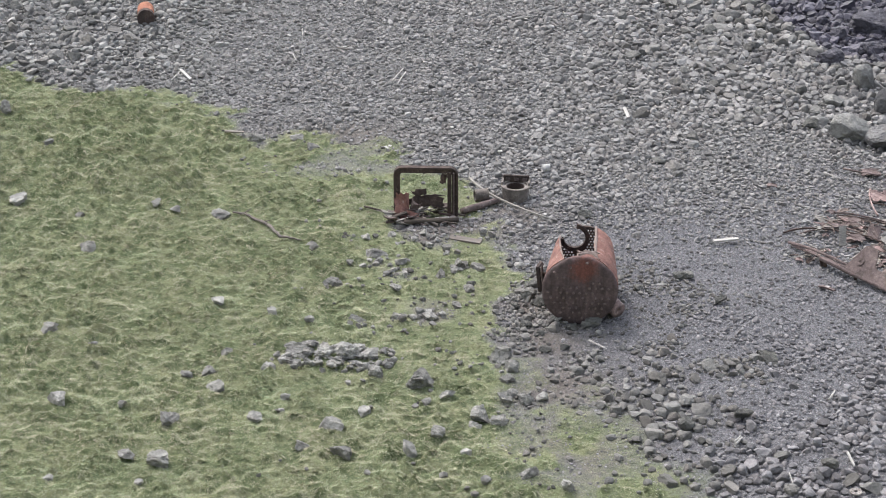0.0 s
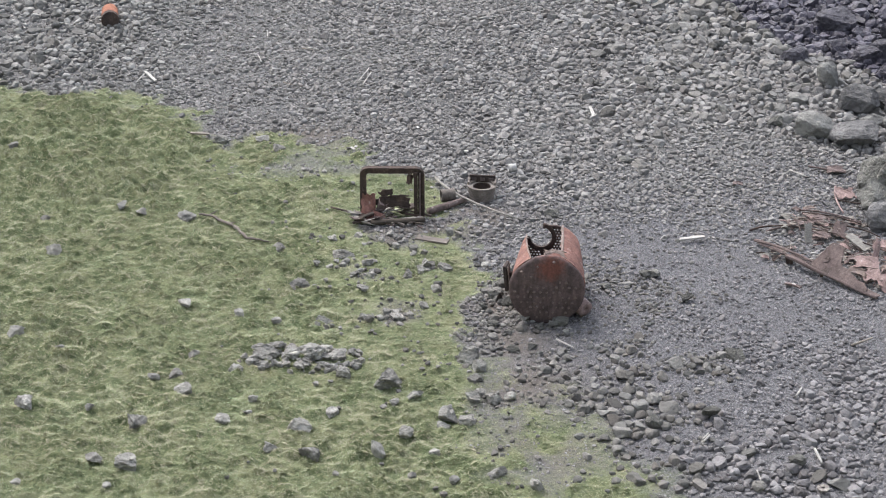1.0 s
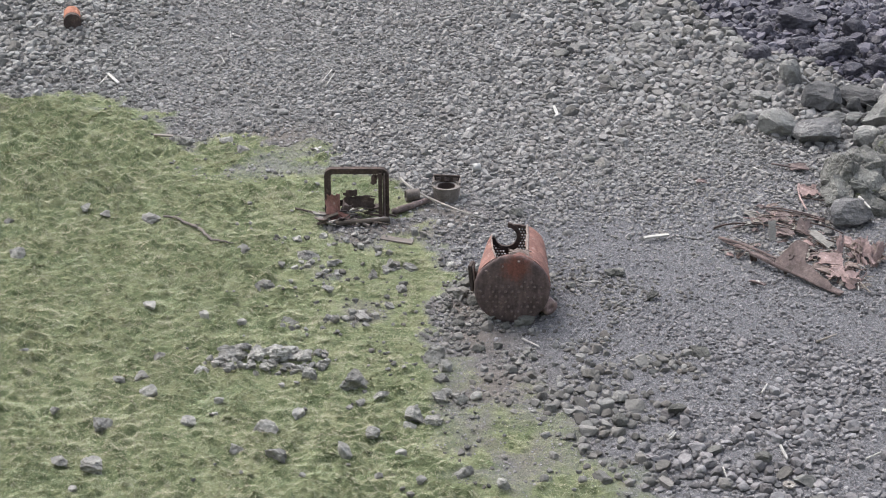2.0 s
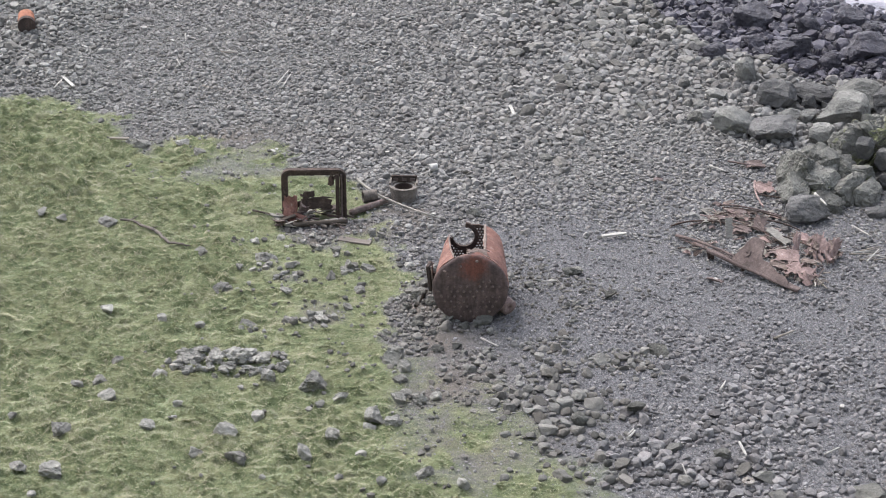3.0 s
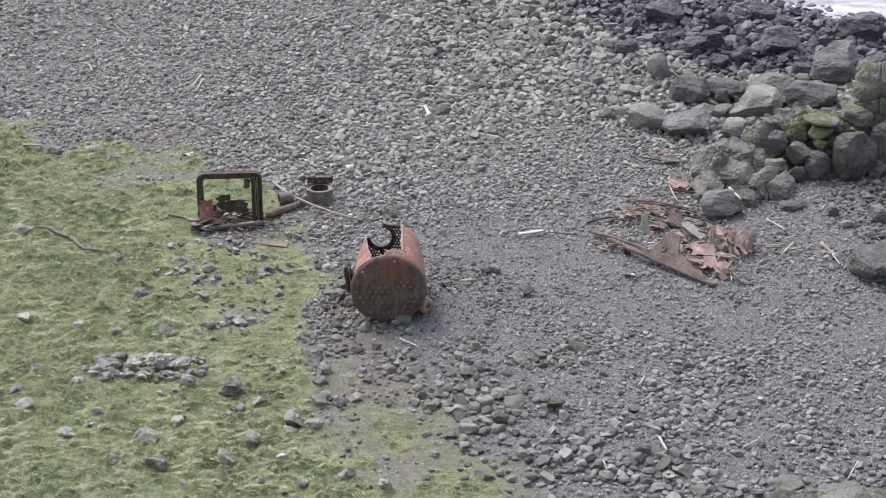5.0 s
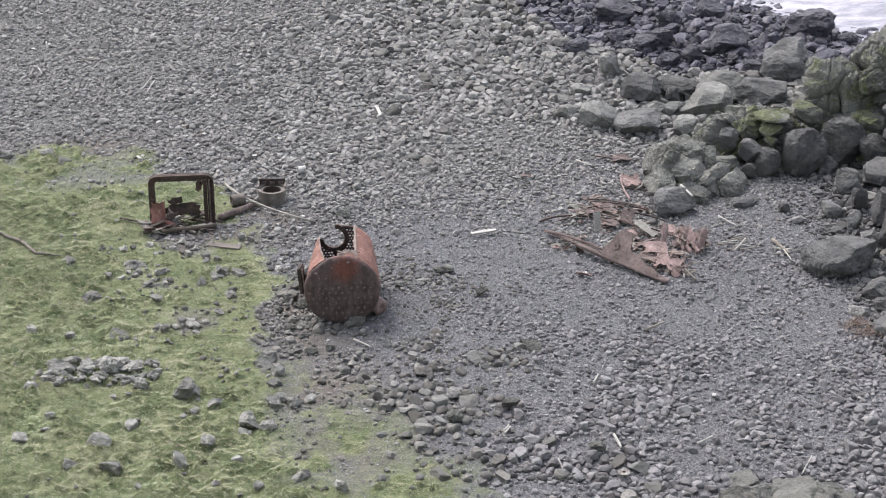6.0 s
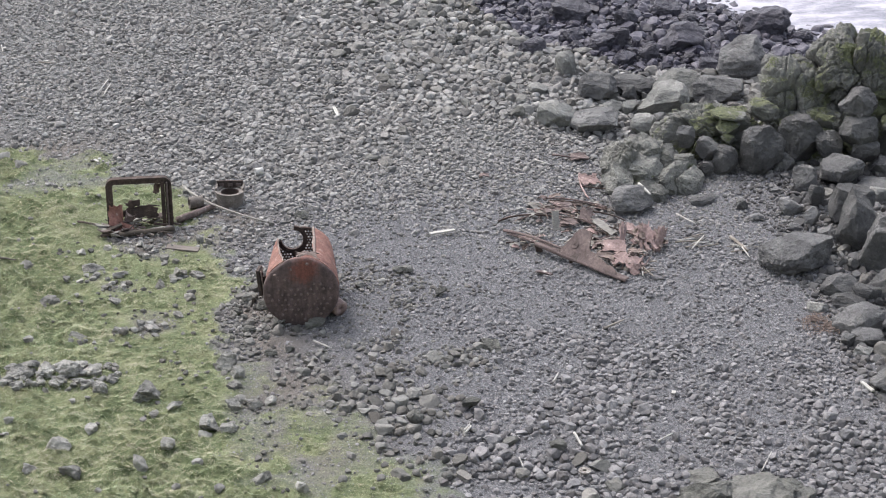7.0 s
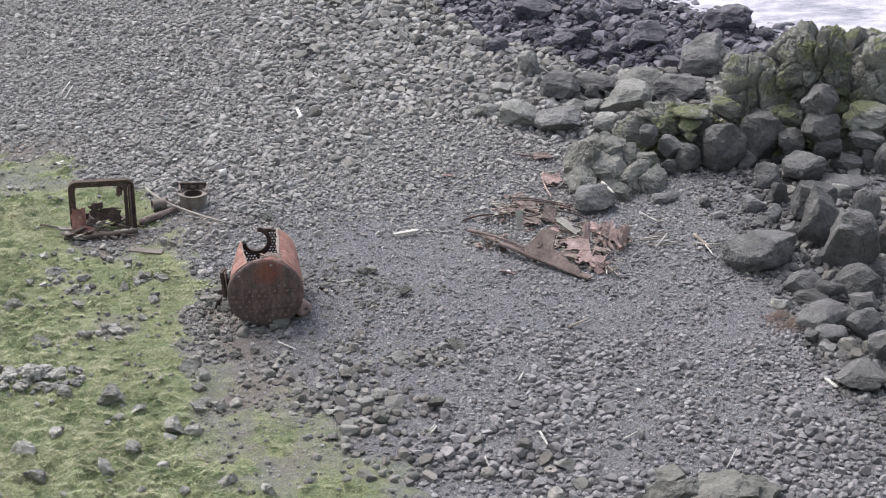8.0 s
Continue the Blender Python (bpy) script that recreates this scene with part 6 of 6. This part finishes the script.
loose_sheet((12.78, 56.04), 0.6, 0.5, 65, 10, RUST_PINK, "crumpled pinkish rusted sheet on the shingle", 5)
loose_sheet((12.80, 57.81), 0.62, 0.35, 75, 5, RUST_BROWN, "brownish-pink rusted sheet lying on the shingle", 6)
loose_sheet((9.72, 56.84), 0.3, 0.2, 75, -10, RUST_BROWN, "small brownish rusted scrap among the cobbles", 7)
loose_sheet((10.29, 50.38), 0.5, 0.12, 80, -35, RUST_BROWN, "narrow brown rusted strip on the gravel", 8)
bar("rusty_bar", (12.59, 56.65), (12.48, 54.80), 0.035, RUST_PINK, "thin bent rusted bar lying on the shingle", "bar", mid=(12.37, 55.90), lift=0.1)
bar("rusty_bar", (12.02, 58.04), (13.06, 57.56), 0.03, RUST_BROWN, "thin rusted bar lying on the shingle", "bar", lift=0.12)
bar("rusty_bar", (12.43, 55.77), (13.21, 55.45), 0.025, RUST_DARK, "thin rusted bar lying on the shingle", "bar", lift=0.1)

# a litter of broken sticks beyond the wreckage
litter = random.Random(31)
for k in range(22):
    cx, cy = (14.82, 51.57) if k < 14 else (15.85, 51.14)
    x, y, a, l = cx + litter.gauss(0, 0.4), cy + litter.gauss(0, 0.35), litter.uniform(-0.6, 1.2), litter.uniform(0.12, 0.35)
    bar("stick", (x - l * math.cos(a), y - l * math.sin(a)), (x + l * math.cos(a), y + l * math.sin(a)), litter.uniform(0.012, 0.025),
        (DRIFT, POLE_WOOD, GREY_WOOD)[k % 3], "thin broken stick in a litter of driftwood", "stick", "driftwood litter", lift=0.05, seed=k)

SCRAPS = [(-6.75, 68.32), (5.11, 68.21), (0.28, 61.44), (-1.64, 59.88), (-4.86, 70.16), (6.94, 58.42), (-1.74, 59.75), (10.31, 50.40), (-3.40, 68.60),
          (2.94, 54.83), (10.34, 50.41), (-5.38, 69.71), (1.75, 59.57), (11.14, 51.39), (12.18, 43.47)]
for k, (x, y) in enumerate(SCRAPS):
    a, l = litter.uniform(0, 3.1), litter.uniform(0.04, 0.085)
    bar("wood_chip", (x - l * math.cos(a), y - l * math.sin(a)), (x + l * math.cos(a), y + l * math.sin(a)), litter.uniform(0.03, 0.05), DRIFT,
        "small bleached chip of wood on the shingle", "wood chip", "wood chips", square=True, thick=0.03, lift=0.08, seed=k)


def seaweed(foot, n, spread_, seed):
    """A dried heap of curling stems."""
    r_ = random.Random(seed)
    x, y = foot
    bm = bmesh.new()
    for _ in range(n):
        a, rad = r_.uniform(0, 6.28), abs(r_.gauss(0, spread_))
        p = Vector((rad * math.cos(a) * 1.6, rad * math.sin(a), 0.02))
        d = r_.uniform(0, 6.28)
        l = r_.uniform(0.12, 0.35)
        rod(bm, [p + Vector((math.cos(d + 0.8 * s) * l * s, math.sin(d + 0.8 * s) * l * s, 0.22 * l * math.sin(3.0 * s) + 0.08 * r_.random())) for s in (0, 0.33, 0.66, 1.0)],
            0.012, 4, 0.006)
    return tagged(solid("seaweed_clump", bm, WEED, pose(x, y, lie(x, y) + 0.01), "dry brownish seaweed heaped beside the boulders", "seaweed"), kind="stuff")


WEED = wood_material("dry_seaweed", (0.15, 0.115, 0.1), (0.27, 0.21, 0.185))
seaweed((17.05, 46.26), 110, 0.28, 3)
seaweed((16.74, 46.73), 50, 0.2, 4)


# ---- the largest cobbles, each a piece of the ground ----
lone = [mesh_of("cobble", v, f, LONE_COBBLE, smooth_faces=False) for v, f in SHAPES_BIG]
turner = random.Random(77)
for x, y, size, z in zip(px[singled], py[singled], ps[singled], height_at(px[singled], py[singled])):
    ob = new("cobble", lone[turner.randrange(len(lone))])
    half = Vector((turner.uniform(0.85, 1.35), turner.uniform(0.7, 1.05), turner.uniform(0.55, 1.0))) * (size / 2)
    ob.matrix_basis = pose(x, y, z + half.z * 0.35, turner.gauss(0, 14), turner.gauss(0, 8), turner.uniform(0, 360)) @ Matrix.Diagonal((*half, 1))
    ob.parent = ground
